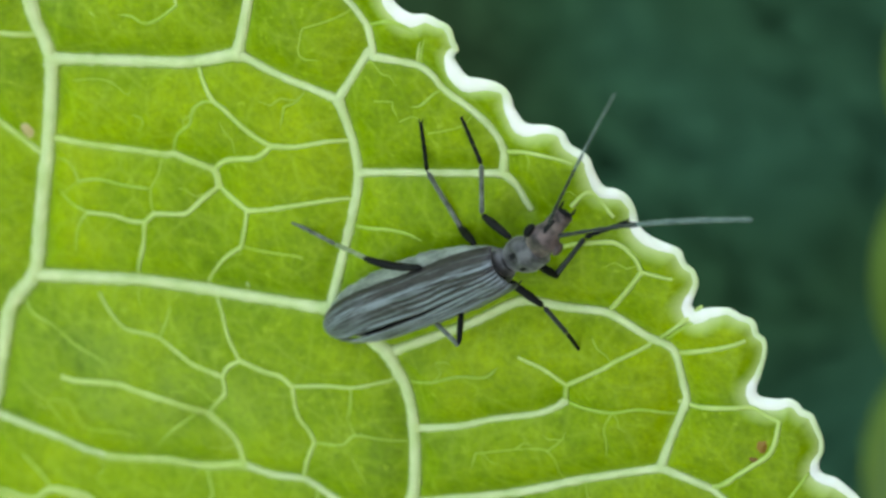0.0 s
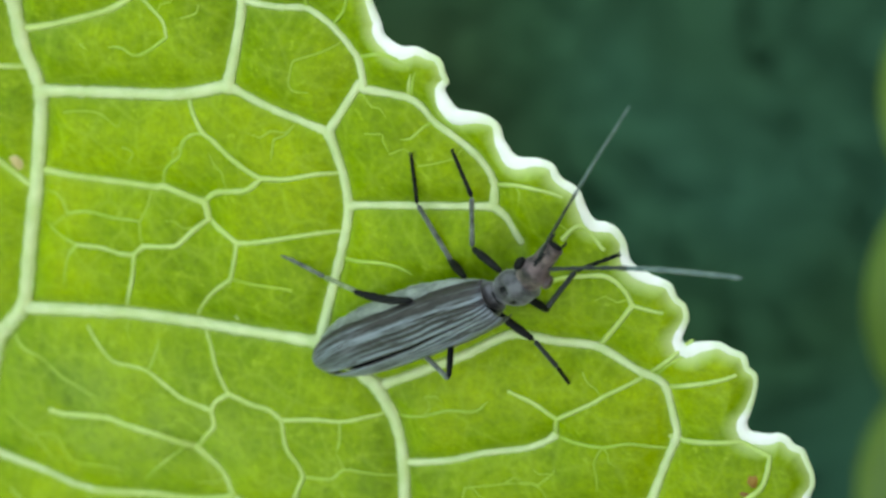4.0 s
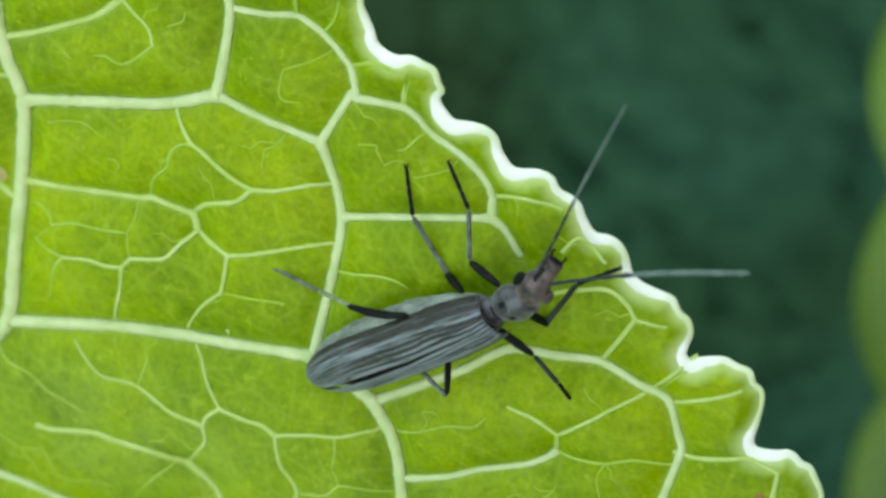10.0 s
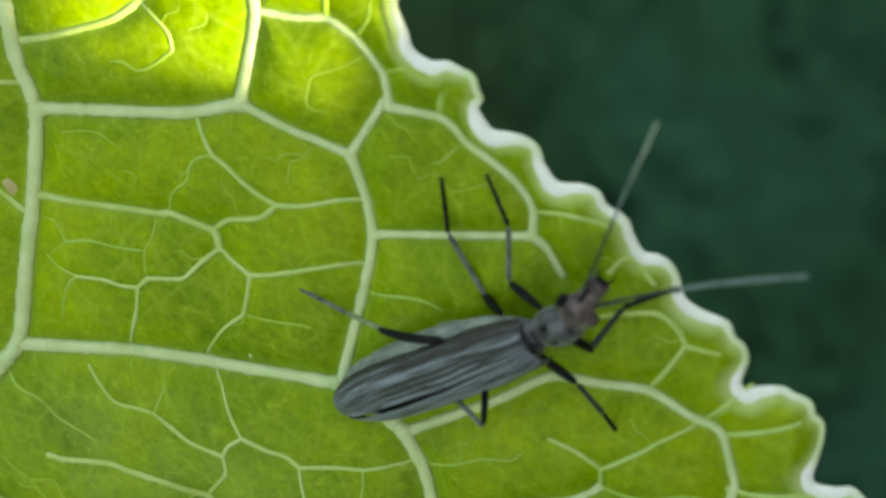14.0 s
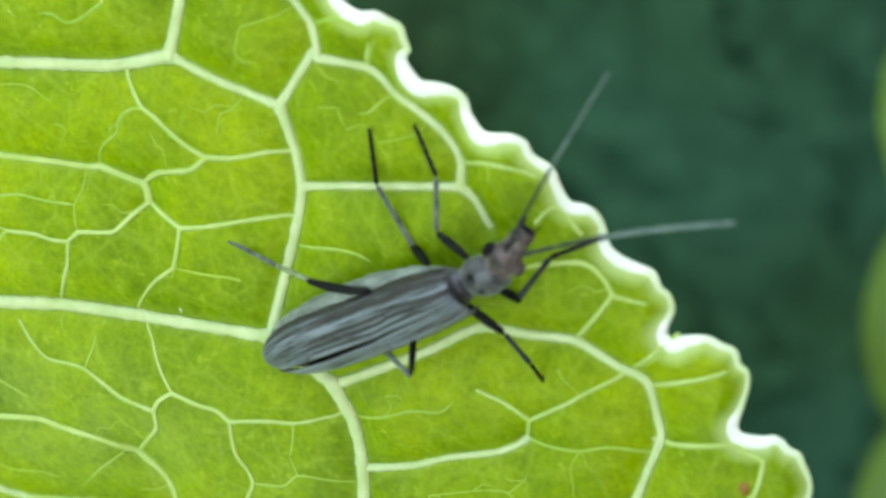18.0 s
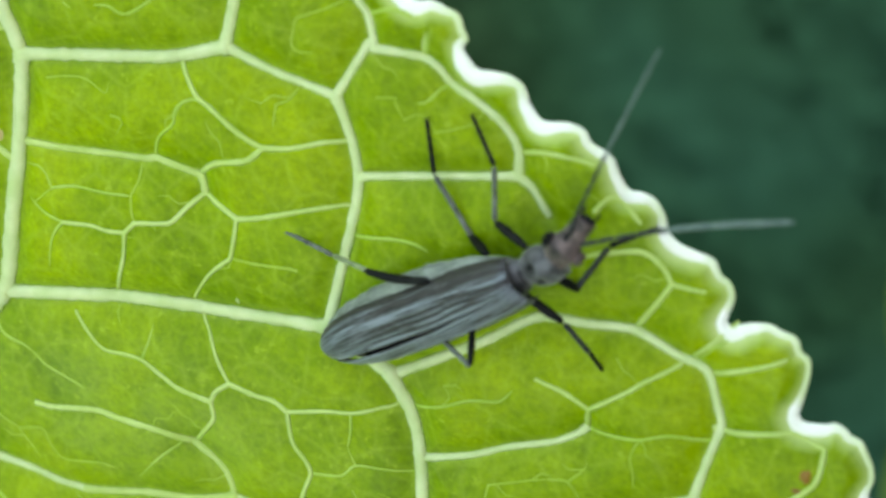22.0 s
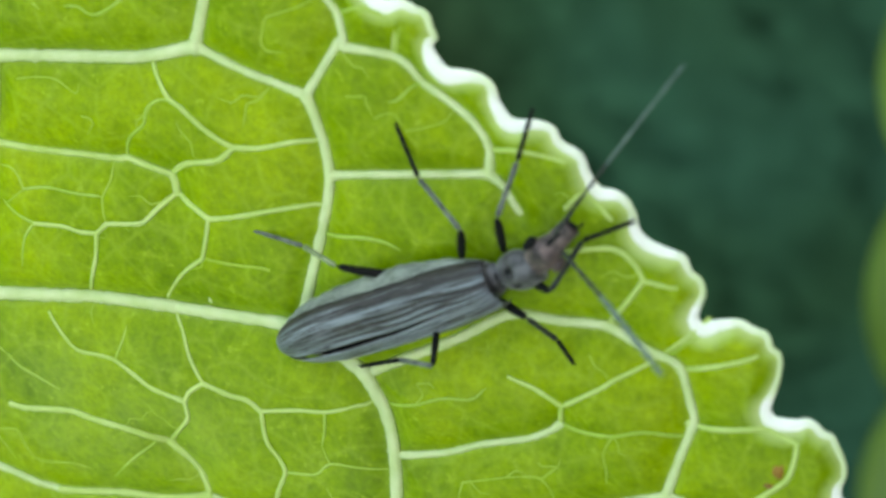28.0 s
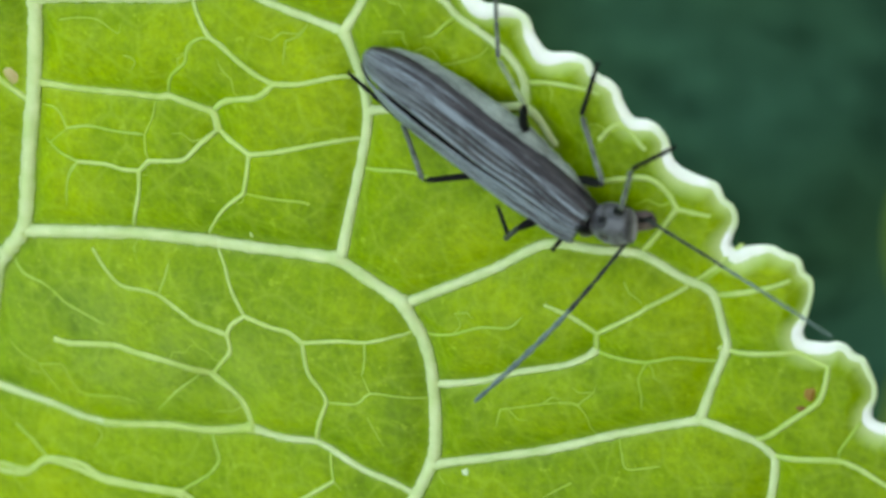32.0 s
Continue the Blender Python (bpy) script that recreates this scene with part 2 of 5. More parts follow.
vein(0.61, 0.71, (-17.63, 8.48), (-17.29, 6.45), (-16.72, 4.79), (-17.05, 1.74), (-17.56, -1.31), (-18.20, -4.74), (-19.50, -6.58), (-20.12, -8.85), (-20.76, -11.17), (-21.91, -14.23), (-23.27, -17.74), (-24.92, -22.04), (-26.83, -26.93))
vein(0.56, 0.49, (-18.21, -4.93), (-13.19, -4.13), (-9.35, -3.89), (-4.89, -3.60))
vein(0.52, 0.48, (-2.40, -4.91), (-1.50, -6.70), (-1.26, -8.54), (-1.31, -10.96), (-2.00, -12.84), (-2.61, -13.99), (-3.24, -15.42))
vein(0.47, 0.47, (-16.72, 4.79), (-13.85, 5.20), (-10.62, 5.65), (-8.42, 6.36))
vein(0.46, 0.52, (-4.75, -3.69), (-3.54, -4.33), (-2.40, -4.91))
vein(0.44, 0.24, (-21.78, -11.89), (-20.23, -12.15), (-18.81, -12.34), (-17.65, -12.48), (-16.39, -12.75), (-15.38, -12.83))
vein(0.43, 0.36, (-8.47, 6.24), (-7.98, 8.31), (-7.74, 9.86), (-8.05, 11.31), (-8.55, 12.51), (-9.05, 13.48))
vein(0.40, 0.31, (-2.09, -4.84), (1.05, -2.99), (3.09, -1.59), (4.89, -1.44), (6.61, -1.34), (8.21, -2.00), (9.09, -2.31), (9.54, -3.58), (9.68, -4.30), (9.24, -5.80), (8.82, -7.32))
vein(0.38, 0.40, (-4.29, 5.23), (-3.89, 4.12), (-3.53, 2.39), (-3.85, 0.40), (-4.37, -1.86), (-4.76, -3.53))
vein(0.35, 0.31, (-8.42, 6.36), (-6.54, 5.74), (-4.29, 5.23))
vein(0.31, 0.26, (-4.29, 5.23), (-2.99, 7.37))
vein(0.31, 0.26, (-8.89, -11.64), (-7.65, -11.79), (-6.17, -11.65), (-5.29, -11.95), (-4.13, -12.43), (-2.98, -12.71), (-2.18, -13.02))
vein(0.30, 0.35, (8.85, -7.37), (5.96, -8.59), (2.75, -10.03), (-1.24, -11.48))
vein(0.30, 0.28, (8.85, -7.37), (10.70, -7.75), (11.53, -8.36), (11.44, -10.11), (11.06, -11.85))
vein(0.26, 0.24, (-3.53, 2.39), (-0.80, 2.93), (2.24, 3.48))
vein(0.25, 0.20, (-2.83, 7.35), (-3.07, 8.35), (-3.92, 9.28), (-5.00, 9.90), (-6.33, 9.80), (-7.68, 9.83))
vein(0.25, 0.25, (-2.82, 7.19), (-1.90, 7.17), (-1.09, 7.10), (-0.52, 6.84), (-0.08, 6.36), (0.62, 6.00), (1.32, 5.56), (1.68, 5.34), (2.18, 4.77), (2.36, 4.20), (2.37, 3.50))
vein(0.25, 0.17, (2.37, 3.50), (2.83, 3.18), (3.24, 2.55), (3.44, 2.28))
vein(0.24, 0.26, (-19.67, 1.90), (-21.34, 2.66), (-23.10, 3.40))
vein(0.24, 0.20, (-1.37, -8.09), (-0.58, -7.90), (0.75, -7.48), (2.06, -6.87), (3.78, -6.26), (4.63, -5.74), (4.94, -5.44))
vein(0.22, 0.22, (-17.09, 1.39), (-15.31, 1.39), (-12.97, 1.56), (-11.82, 1.59), (-11.41, 1.71), (-10.47, 1.55), (-9.69, 1.39))
vein(0.22, 0.32, (-15.38, -12.83), (-14.09, -12.62), (-12.57, -12.34), (-11.57, -12.27), (-10.70, -12.20), (-8.89, -11.64))
vein(0.22, 0.18, (-10.45, -9.62), (-9.71, -10.08), (-9.14, -10.70), (-8.89, -11.57))
vein(0.21, 0.21, (-19.58, 1.82), (-17.40, 0.56))
vein(0.21, 0.20, (-9.69, 1.39), (-9.54, 1.15), (-9.50, 0.69))
vein(0.21, 0.21, (-17.13, 7.30), (-16.00, 7.61), (-14.50, 8.16), (-13.27, 8.68), (-12.22, 9.46))
vein(0.20, 0.15, (11.56, -8.21), (13.92, -7.57), (15.47, -8.16), (16.32, -8.64))
vein(0.20, 0.20, (-21.04, -15.94), (-19.16, -15.77), (-18.01, -14.92), (-16.71, -14.94), (-15.20, -15.24), (-12.14, -15.13), (-11.81, -15.62), (-11.50, -16.60))
vein(0.20, 0.22, (-19.47, 5.59), (-20.93, 6.04), (-22.44, 6.45))
vein(0.20, 0.24, (-17.00, -9.22), (-16.38, -9.27), (-14.34, -8.94), (-13.47, -9.05), (-12.02, -9.17), (-10.96, -9.45), (-10.44, -9.61))
vein(0.20, 0.18, (-12.24, 9.44), (-10.73, 10.70), (-9.58, 11.04), (-8.88, 11.46), (-8.13, 11.46))
vein(0.19, 0.19, (-19.34, 5.65), (-17.02, 5.66))
vein(0.19, 0.18, (-9.50, 0.69), (-8.65, 0.39), (-8.04, 0.12))
vein(0.18, 0.18, (-9.67, 1.40), (-8.86, 2.07), (-7.56, 2.45), (-6.90, 3.04))
vein(0.18, 0.12, (-6.90, 3.04), (-5.94, 3.17), (-4.74, 3.53), (-4.08, 3.59))
vein(0.18, 0.12, (-8.04, 0.12), (-7.11, 0.37), (-5.81, 0.80), (-4.80, 1.09), (-4.08, 1.23))
vein(0.18, 0.18, (-8.63, -6.52), (-7.56, -6.79), (-6.88, -6.85), (-6.33, -7.20))
vein(0.18, 0.17, (4.93, -5.46), (5.11, -4.54))
vein(0.18, 0.14, (9.44, -4.40), (9.96, -4.42), (12.04, -3.82), (12.83, -3.98), (13.32, -4.09))
vein(0.18, 0.12, (9.08, -2.51), (9.96, -2.06), (10.97, -1.61), (11.83, -1.18))
vein(0.17, 0.17, (7.93, 0.83), (7.42, -0.01), (6.61, -1.22), (6.46, -1.46))
vein(0.17, 0.10, (-9.41, -7.43), (-10.74, -7.17), (-11.37, -6.82), (-12.26, -6.34), (-12.99, -6.28), (-13.86, -6.27), (-14.46, -5.82), (-15.14, -5.09))
vein(0.17, 0.20, (-21.55, -15.90), (-20.32, -15.58), (-18.96, -15.56), (-17.95, -14.79), (-16.39, -14.70), (-15.52, -15.07), (-13.74, -15.08), (-11.99, -14.99), (-11.50, -15.18))
vein(0.16, 0.15, (-9.50, 0.69), (-10.12, 0.12), (-10.43, -0.23), (-10.83, -0.57), (-12.19, -0.81))
vein(0.16, 0.16, (-12.19, -0.81), (-12.63, -1.27))
vein(0.16, 0.10, (7.93, 0.83), (9.04, 0.76))
vein(0.16, 0.12, (5.11, -4.54), (4.18, -3.99), (3.23, -3.74))
vein(0.16, 0.18, (13.33, -4.19), (13.24, -4.96), (13.02, -5.55), (12.17, -6.40), (11.35, -7.31), (10.77, -7.81))
vein(0.15, 0.12, (-12.63, -1.27), (-12.79, -2.33), (-13.32, -3.75), (-13.44, -3.98))
vein(0.15, 0.10, (2.36, 4.31), (3.26, 4.61), (4.30, 4.65), (5.08, 4.50))
vein(0.15, 0.16, (4.65, 1.12), (5.53, 1.47), (6.69, 1.77), (7.17, 1.68), (7.67, 1.28), (7.93, 0.83))
vein(0.15, 0.15, (-10.44, -9.61), (-9.63, -8.57), (-9.33, -8.10), (-9.41, -7.43))
vein(0.15, 0.16, (-9.41, -7.43), (-9.19, -6.98), (-8.63, -6.52))
vein(0.15, 0.10, (-6.33, -7.20), (-4.82, -6.83), (-3.70, -6.66), (-2.65, -6.28), (-2.36, -6.22))
vein(0.15, 0.16, (-6.33, -7.20), (-6.25, -7.97), (-6.10, -8.54), (-5.66, -9.05), (-5.45, -9.54), (-5.75, -10.32), (-6.16, -11.53))
vein(0.15, 0.12, (5.11, -4.54), (6.06, -3.80), (6.67, -3.35), (7.05, -3.02), (8.20, -2.27))
vein(0.15, 0.08, (-12.24, 9.44), (-12.72, 10.17), (-12.92, 10.95), (-13.69, 11.28), (-15.34, 11.37))
vein(0.14, 0.12, (8.58, -1.92), (9.61, -0.81), (10.12, -0.24))
vein(0.14, 0.09, (-1.08, 7.27), (-0.83, 8.19))
vein(0.14, 0.18, (-10.15, 5.49), (-9.73, 4.89), (-9.35, 4.44), (-8.91, 4.22), (-8.05, 3.59), (-7.42, 3.23), (-6.90, 3.04))
vein(0.14, 0.15, (-8.09, 0.01), (-8.19, -0.65), (-8.36, -1.45))
vein(0.14, 0.09, (-8.36, -1.45), (-9.33, -2.35), (-10.21, -3.63))
vein(0.14, 0.13, (-12.63, -1.27), (-13.33, -1.33), (-14.01, -1.23), (-15.19, -1.32))
vein(0.14, 0.12, (5.19, 2.91), (5.71, 3.47), (6.26, 3.21), (6.75, 2.80))
vein(0.14, 0.10, (-8.63, -6.52), (-9.15, -5.59), (-9.49, -4.72), (-9.83, -4.25))
vein(0.14, 0.12, (-5.35, -13.01), (-6.53, -13.92), (-7.54, -14.69))
vein(0.14, 0.10, (-12.24, 9.44), (-11.55, 9.11), (-10.92, 8.66), (-10.75, 8.04))
vein(0.13, 0.09, (-3.65, 0.15), (-2.19, 0.48), (-1.32, 0.51), (-0.69, 0.32))
vein(0.12, 0.07, (-19.00, -6.04), (-18.37, -6.63), (-17.41, -6.85), (-16.91, -7.11))
vein(0.12, 0.10, (-10.73, -12.33), (-10.36, -12.95), (-10.27, -13.27), (-10.71, -13.95), (-11.98, -14.94))
vein(0.12, 0.16, (-7.44, 11.88), (-6.86, 12.16), (-5.73, 12.30), (-5.30, 12.05), (-5.01, 11.56), (-4.91, 11.03), (-5.15, 9.89))
vein(0.12, 0.08, (-4.14, 9.35), (-3.45, 10.20), (-3.23, 11.00))
vein(0.12, 0.09, (-3.19, 8.23), (-2.20, 8.74), (-1.30, 8.66))
vein(0.11, 0.09, (-2.96, 8.42), (-2.02, 8.72), (-1.06, 8.51))
vein(0.11, 0.07, (-21.47, 0.39), (-20.44, -0.12), (-20.17, -0.66))
vein(0.10, 0.05, (-15.19, -1.32), (-15.51, -1.69), (-15.75, -2.19), (-15.96, -3.30))
vein(0.10, 0.06, (-0.14, 6.29), (-0.42, 6.12), (-0.82, 5.70), (-1.20, 5.61))
vein(0.10, 0.07, (8.70, -2.08), (9.37, -1.29), (9.96, -0.80))
vein(0.10, 0.07, (-16.46, -7.51), (-15.62, -7.84), (-14.77, -8.15))
vein(0.10, 0.12, (-19.33, -13.60), (-18.56, -14.16), (-17.95, -14.79))
vein(0.10, 0.12, (-5.61, -11.99), (-5.35, -13.01))
vein(0.10, 0.10, (4.87, -5.47), (6.02, -5.35), (6.99, -5.21), (8.08, -4.84), (9.26, -4.94))
vein(0.10, 0.06, (-1.66, -6.12), (-0.33, -5.64), (0.77, -5.13), (1.85, -4.91), (2.38, -4.36))
vein(0.10, 0.07, (-10.75, 8.04), (-11.57, 7.37), (-12.18, 7.09), (-12.75, 7.30), (-13.35, 7.24))
vein(0.10, 0.08, (-11.08, 12.31), (-11.42, 11.84), (-11.91, 11.61))
vein(0.10, 0.08, (-1.02, 7.00), (-0.80, 7.81), (-0.65, 8.32))
vein(0.09, 0.07, (14.51, -6.03), (13.90, -7.18))
vein(0.09, 0.07, (-19.47, 5.54), (-19.64, 4.51), (-19.47, 3.84))
vein(0.09, 0.06, (-15.19, -1.32), (-15.94, -1.13), (-16.48, -0.85), (-16.73, -0.71))
vein(0.09, 0.09, (-15.62, -0.07), (-14.67, 0.15), (-13.50, 0.13), (-12.56, 0.19), (-12.33, 0.19))
vein(0.09, 0.10, (-9.35, 4.40), (-9.80, 4.31), (-10.24, 3.94), (-10.37, 3.36), (-11.05, 2.67), (-11.44, 1.75))
vein(0.09, 0.05, (-5.45, -9.54), (-4.24, -9.35), (-3.65, -8.79), (-2.66, -8.74), (-1.50, -8.75))
vein(0.09, 0.08, (-3.81, -6.70), (-3.83, -7.48), (-3.97, -8.10))
vein(0.09, 0.05, (-12.26, -6.34), (-11.96, -5.56), (-11.81, -4.91))
vein(0.09, 0.05, (-10.98, -9.70), (-11.90, -10.53), (-12.84, -11.60))
vein(0.08, 0.10, (-8.36, -1.45), (-7.42, -1.47), (-6.09, -1.39), (-5.78, -1.43))
vein(0.08, 0.05, (-15.62, -0.07), (-15.87, 0.39), (-16.27, 0.62), (-17.08, 0.45))
vein(0.08, 0.07, (-12.33, 0.19), (-12.30, -0.44), (-12.19, -0.81))
vein(0.08, 0.06, (-17.91, -10.54), (-16.85, -10.31), (-16.54, -10.89), (-16.00, -11.48), (-14.46, -11.27), (-13.63, -11.38))
vein(0.08, 0.05, (-17.91, -10.54), (-17.49, -11.12), (-17.12, -11.75))
vein(0.08, 0.06, (-5.35, -13.01), (-5.00, -13.35))
vein(0.08, 0.06, (3.74, -7.59), (4.42, -7.53), (4.77, -8.05), (4.82, -8.47))
vein(0.08, 0.05, (6.99, -5.21), (6.68, -5.95), (6.77, -6.64), (6.74, -7.30))
vein(0.08, 0.07, (-4.91, 11.03), (-4.02, 11.50))
vein(0.07, 0.06, (-12.33, 0.19), (-12.02, 0.85), (-11.99, 1.31), (-11.94, 1.53))
vein(0.07, 0.05, (-6.42, 4.67), (-6.52, 3.78))
vein(0.07, 0.05, (-15.82, -13.10), (-15.52, -13.35), (-15.85, -13.97))
vein(0.07, 0.05, (4.42, -7.53), (5.00, -6.92), (5.08, -6.59))
vein(0.07, 0.05, (4.17, -10.84), (3.96, -11.00), (3.10, -11.68))
vein(0.07, 0.06, (-15.83, 9.78), (-15.14, 9.65), (-13.84, 9.93))
vein(0.06, 0.05, (-16.48, -0.85), (-15.75, -0.21), (-15.50, -0.05))
vein(0.06, 0.06, (-12.89, 3.23), (-12.55, 3.18), (-12.47, 2.98), (-12.80, 2.49))
vein(0.06, 0.05, (-6.42, 4.67), (-5.99, 4.87), (-5.74, 5.20))
vein(0.06, 0.06, (-3.65, -8.79), (-3.97, -8.10))
vein(0.06, 0.05, (-19.20, -9.87), (-18.66, -10.21), (-18.02, -10.44))
vein(0.06, 0.06, (1.48, -8.35), (3.10, -7.77), (3.74, -7.59))
vein(0.06, 0.05, (1.48, -8.35), (1.33, -9.08))
vein(0.06, 0.06, (6.00, -9.25), (6.29, -9.78), (7.55, -9.36))
vein(0.06, 0.05, (-14.58, 7.14), (-14.21, 6.95))
vein(0.06, 0.05, (-9.36, 9.52), (-9.49, 9.17), (-10.18, 8.86))
vein(0.06, 0.05, (-5.53, 7.75), (-5.62, 6.87), (-4.84, 6.83))
vein(0.06, 0.07, (-5.53, 7.75), (-5.42, 8.02), (-4.38, 8.46), (-3.84, 8.76))
vein(0.05, 0.05, (-15.61, 4.12), (-14.80, 4.31), (-13.96, 4.35), (-13.11, 4.01), (-13.02, 4.41))
vein(0.05, 0.05, (-2.64, 5.58), (-1.90, 5.70), (-1.89, 5.47))
vein(0.05, 0.04, (-0.47, 4.72), (0.11, 4.89), (0.83, 5.18))
vein(0.05, 0.04, (-1.58, 5.00), (-1.09, 5.26), (-0.79, 5.15))
vein(0.05, 0.04, (-3.79, -9.84), (-3.36, -10.60), (-3.16, -10.93))
vein(0.05, 0.04, (-16.91, -7.11), (-16.46, -7.51))
vein(0.05, 0.05, (-0.33, -5.64), (-0.01, -5.20), (-0.27, -4.85))
vein(0.05, 0.05, (6.09, -2.34), (6.33, -2.68), (6.64, -2.84))
MARGIN_UPPER = [(-7.65, 14.20), (-7.00, 14.02), (-6.58, 13.63), (-6.38, 13.14), (-5.84, 13.01), (-5.45, 12.67), (-5.15, 12.41), (-4.68, 12.12), (-4.16, 12.11), (-3.60, 12.15), (-3.24, 12.08), (-3.09, 11.85), (-2.94, 11.71), (-2.62, 11.65), (-2.48, 11.44), (-2.44, 11.10), (-2.45, 10.76), (-2.25, 10.33), (-2.04, 9.86), (-1.96, 9.51), (-1.65, 9.26), (-1.24, 9.12), (-0.73, 9.20), (-0.36, 9.11), (-0.15, 9.02), (0.14, 8.94), (0.35, 8.72), (0.44, 8.38), (0.60, 8.04)]
MARGIN_MIDDLE = [(0.43, 7.72), (0.67, 7.33), (0.94, 7.08), (1.46, 7.09), (1.97, 7.05), (2.30, 6.93), (2.56, 6.72), (2.68, 6.45), (2.72, 6.24), (2.90, 5.98), (3.16, 5.69), (3.49, 5.66), (4.00, 5.73), (4.41, 5.68), (4.70, 5.54), (4.84, 5.27), (5.00, 5.10), (5.43, 4.94), (5.72, 4.69), (5.85, 4.34), (6.07, 3.95), (6.29, 3.73), (6.61, 3.75), (6.98, 3.66), (7.28, 3.42), (7.50, 3.02), (7.66, 2.45)]
MARGIN_LOWER = [(8.01, 2.18), (8.51, 2.02), (9.01, 1.91), (9.26, 1.78), (9.39, 1.50), (9.49, 1.30), (9.75, 1.15), (9.91, 0.86), (9.95, 0.51), (9.80, -0.01), (9.74, -0.33), (9.92, -0.46), (10.22, -0.29), (10.80, -0.13), (11.19, -0.11), (11.59, -0.27), (11.99, -0.35), (12.19, -0.57), (12.27, -0.88), (12.52, -1.03), (12.61, -1.34), (12.59, -1.82), (12.46, -2.55), (12.33, -3.10), (12.42, -3.38), (12.80, -3.39), (13.16, -3.35), (13.52, -3.23), (13.89, -3.35), (14.09, -3.56), (14.45, -3.68), (14.67, -4.07), (14.89, -4.55), (14.96, -5.04), (14.85, -5.53), (14.87, -5.89), (15.07, -6.03), (15.53, -6.09), (16.36, -6.66), (16.99, -7.40), (17.16, -8.48)]


def leaf_outline():
    """The leaf's whole edge: its crenate near side and the far side, which curves back round the leaf."""
    near = [np.array(q) for q in MARGIN_UPPER + MARGIN_MIDDLE + MARGIN_LOWER]
    a, b = near[-1], near[0]
    far = []
    centre, n = np.array((-14.0, -12.0)), 46
    wa, wb = math.atan2(*(a - centre)[::-1]), math.atan2(*(b - centre)[::-1])
    sweep_by = (wb - wa) % (2 * math.pi) - 2 * math.pi
    ra, rb = np.linalg.norm(a - centre), np.linalg.norm(b - centre)
    for i in range(1, n):
        s = i / n
        w = wa + sweep_by * s
        r = ra + (rb - ra) * s + 6 * math.sin(math.pi * s) + 0.5 * math.sin(i * 2.1)
        far.append(centre + r * np.array((math.cos(w), math.sin(w))))
    return near, far


NEAR, FAR = leaf_outline()
PITCH = 0.11
EDGE = spline(NEAR + FAR + NEAR[:1], PITCH)


def foot_on(q, way):
    """The point of a way nearest to q, and how far it is."""
    best, at = 9.0, q
    for a, b in zip(way, way[1:]):
        ab = b - a
        p = a + ab * float(np.clip(((q - a) @ ab) / (ab @ ab + 1e-9), 0, 1))
        if np.linalg.norm(p - q) < best:
            best, at = float(np.linalg.norm(p - q)), p
    return at, best


def joined(k):
    """A vein with its loose ends led to the wider vein close by."""
    w0, w1, *way = VEINS[k]
    way = [np.array(q, float) for q in way]
    for turn in (0, 1):
        way.reverse()
        at, gap = min((foot_on(way[-1], [np.array(q, float) for q in v[2:]]) for i, v in enumerate(VEINS) if i != k and v[0] >= w0), key=lambda r: r[1], default=(None, 9.0))
        if 0.04 < gap < 0.62:
            out = (way[-1] - way[-2]) / np.linalg.norm(way[-1] - way[-2])
            if (at - way[-1]) @ out > 0.35 * gap:
                way.append(at)
    return (w0, w1, *way)


VEINS = [joined(k) for k in range(len(VEINS))]
WAYS = [spline(v[2:], 0.3) for v in VEINS]


def distance_to(points, lines, reach):
    """For each point the least of (distance to a line minus its half width)."""
    best = np.full(len(points), reach)
    for line, half in [(line[i:i + 13], half) for line, half in lines for i in range(0, len(line) - 1, 12)]:
        lo, hi = line.min(0) - reach, line.max(0) + reach
        near = np.where(((points > lo) & (points < hi)).all(1))[0]
        if not len(near):
            continue
        p = points[near]
        for a, b in zip(line, line[1:]):
            ab = b - a
            s = np.clip(((p - a) @ ab) / (ab @ ab + 1e-9), 0, 1)
            best[near] = np.minimum(best[near], np.linalg.norm(p - a - s[:, None] * ab, axis=1) - half)
    return best


def inside(points, poly):
    x, y = points[:, 0], points[:, 1]
    odd = np.zeros(len(points), bool)
    for (x0, y0), (x1, y1) in zip(poly, np.roll(poly, -1, 0)):
        if y0 != y1:
            odd ^= ((y0 > y) != (y1 > y)) & (x < (x1 - x0) * (y - y0) / (y1 - y0) + x0)
    return odd


STEP = 0.12
GX = np.concatenate([np.arange(-46, -23, 0.5), np.arange(-23, 19, STEP)])
GY = np.concatenate([np.arange(-46, -17, 0.5), np.arange(-17, 15, STEP)])


def blade_heights():
    gx, gy = np.meshgrid(GX, GY, indexing="ij")
    pts = np.stack([gx.ravel(), gy.ravel()], 1)
    thick = [(w, (v[0] + v[1]) / 4) for v, w in zip(VEINS, WAYS) if v[0] > 0.2]
    thin = [(w, (v[0] + v[1]) / 4) for v, w in zip(VEINS, WAYS) if v[0] <= 0.2]
    d = np.maximum(distance_to(pts, thick, 2.2), 0)
    e = np.maximum(distance_to(pts, thin, 0.6), 0)
    h = 0.60 * (1 - np.exp(-d / 0.8)) + 0.07 * (1 - np.exp(-e / 0.2)) - 0.22
    h += 0.06 * np.sin(pts[:, 0] * 0.55 + 1) * np.sin(pts[:, 1] * 0.6)
    edge = distance_to(pts, [(EDGE, 0)], 2.0)
    tuck = np.clip(edge / 0.8, 0, 1)
    h = h * tuck - 0.06 * (1 - tuck)
    return h.reshape(gx.shape), edge.reshape(gx.shape), inside(pts, EDGE).reshape(gx.shape), d.reshape(gx.shape)


HEIGHT, EDGE_GAP, WITHIN, VEIN_GAP = blade_heights()


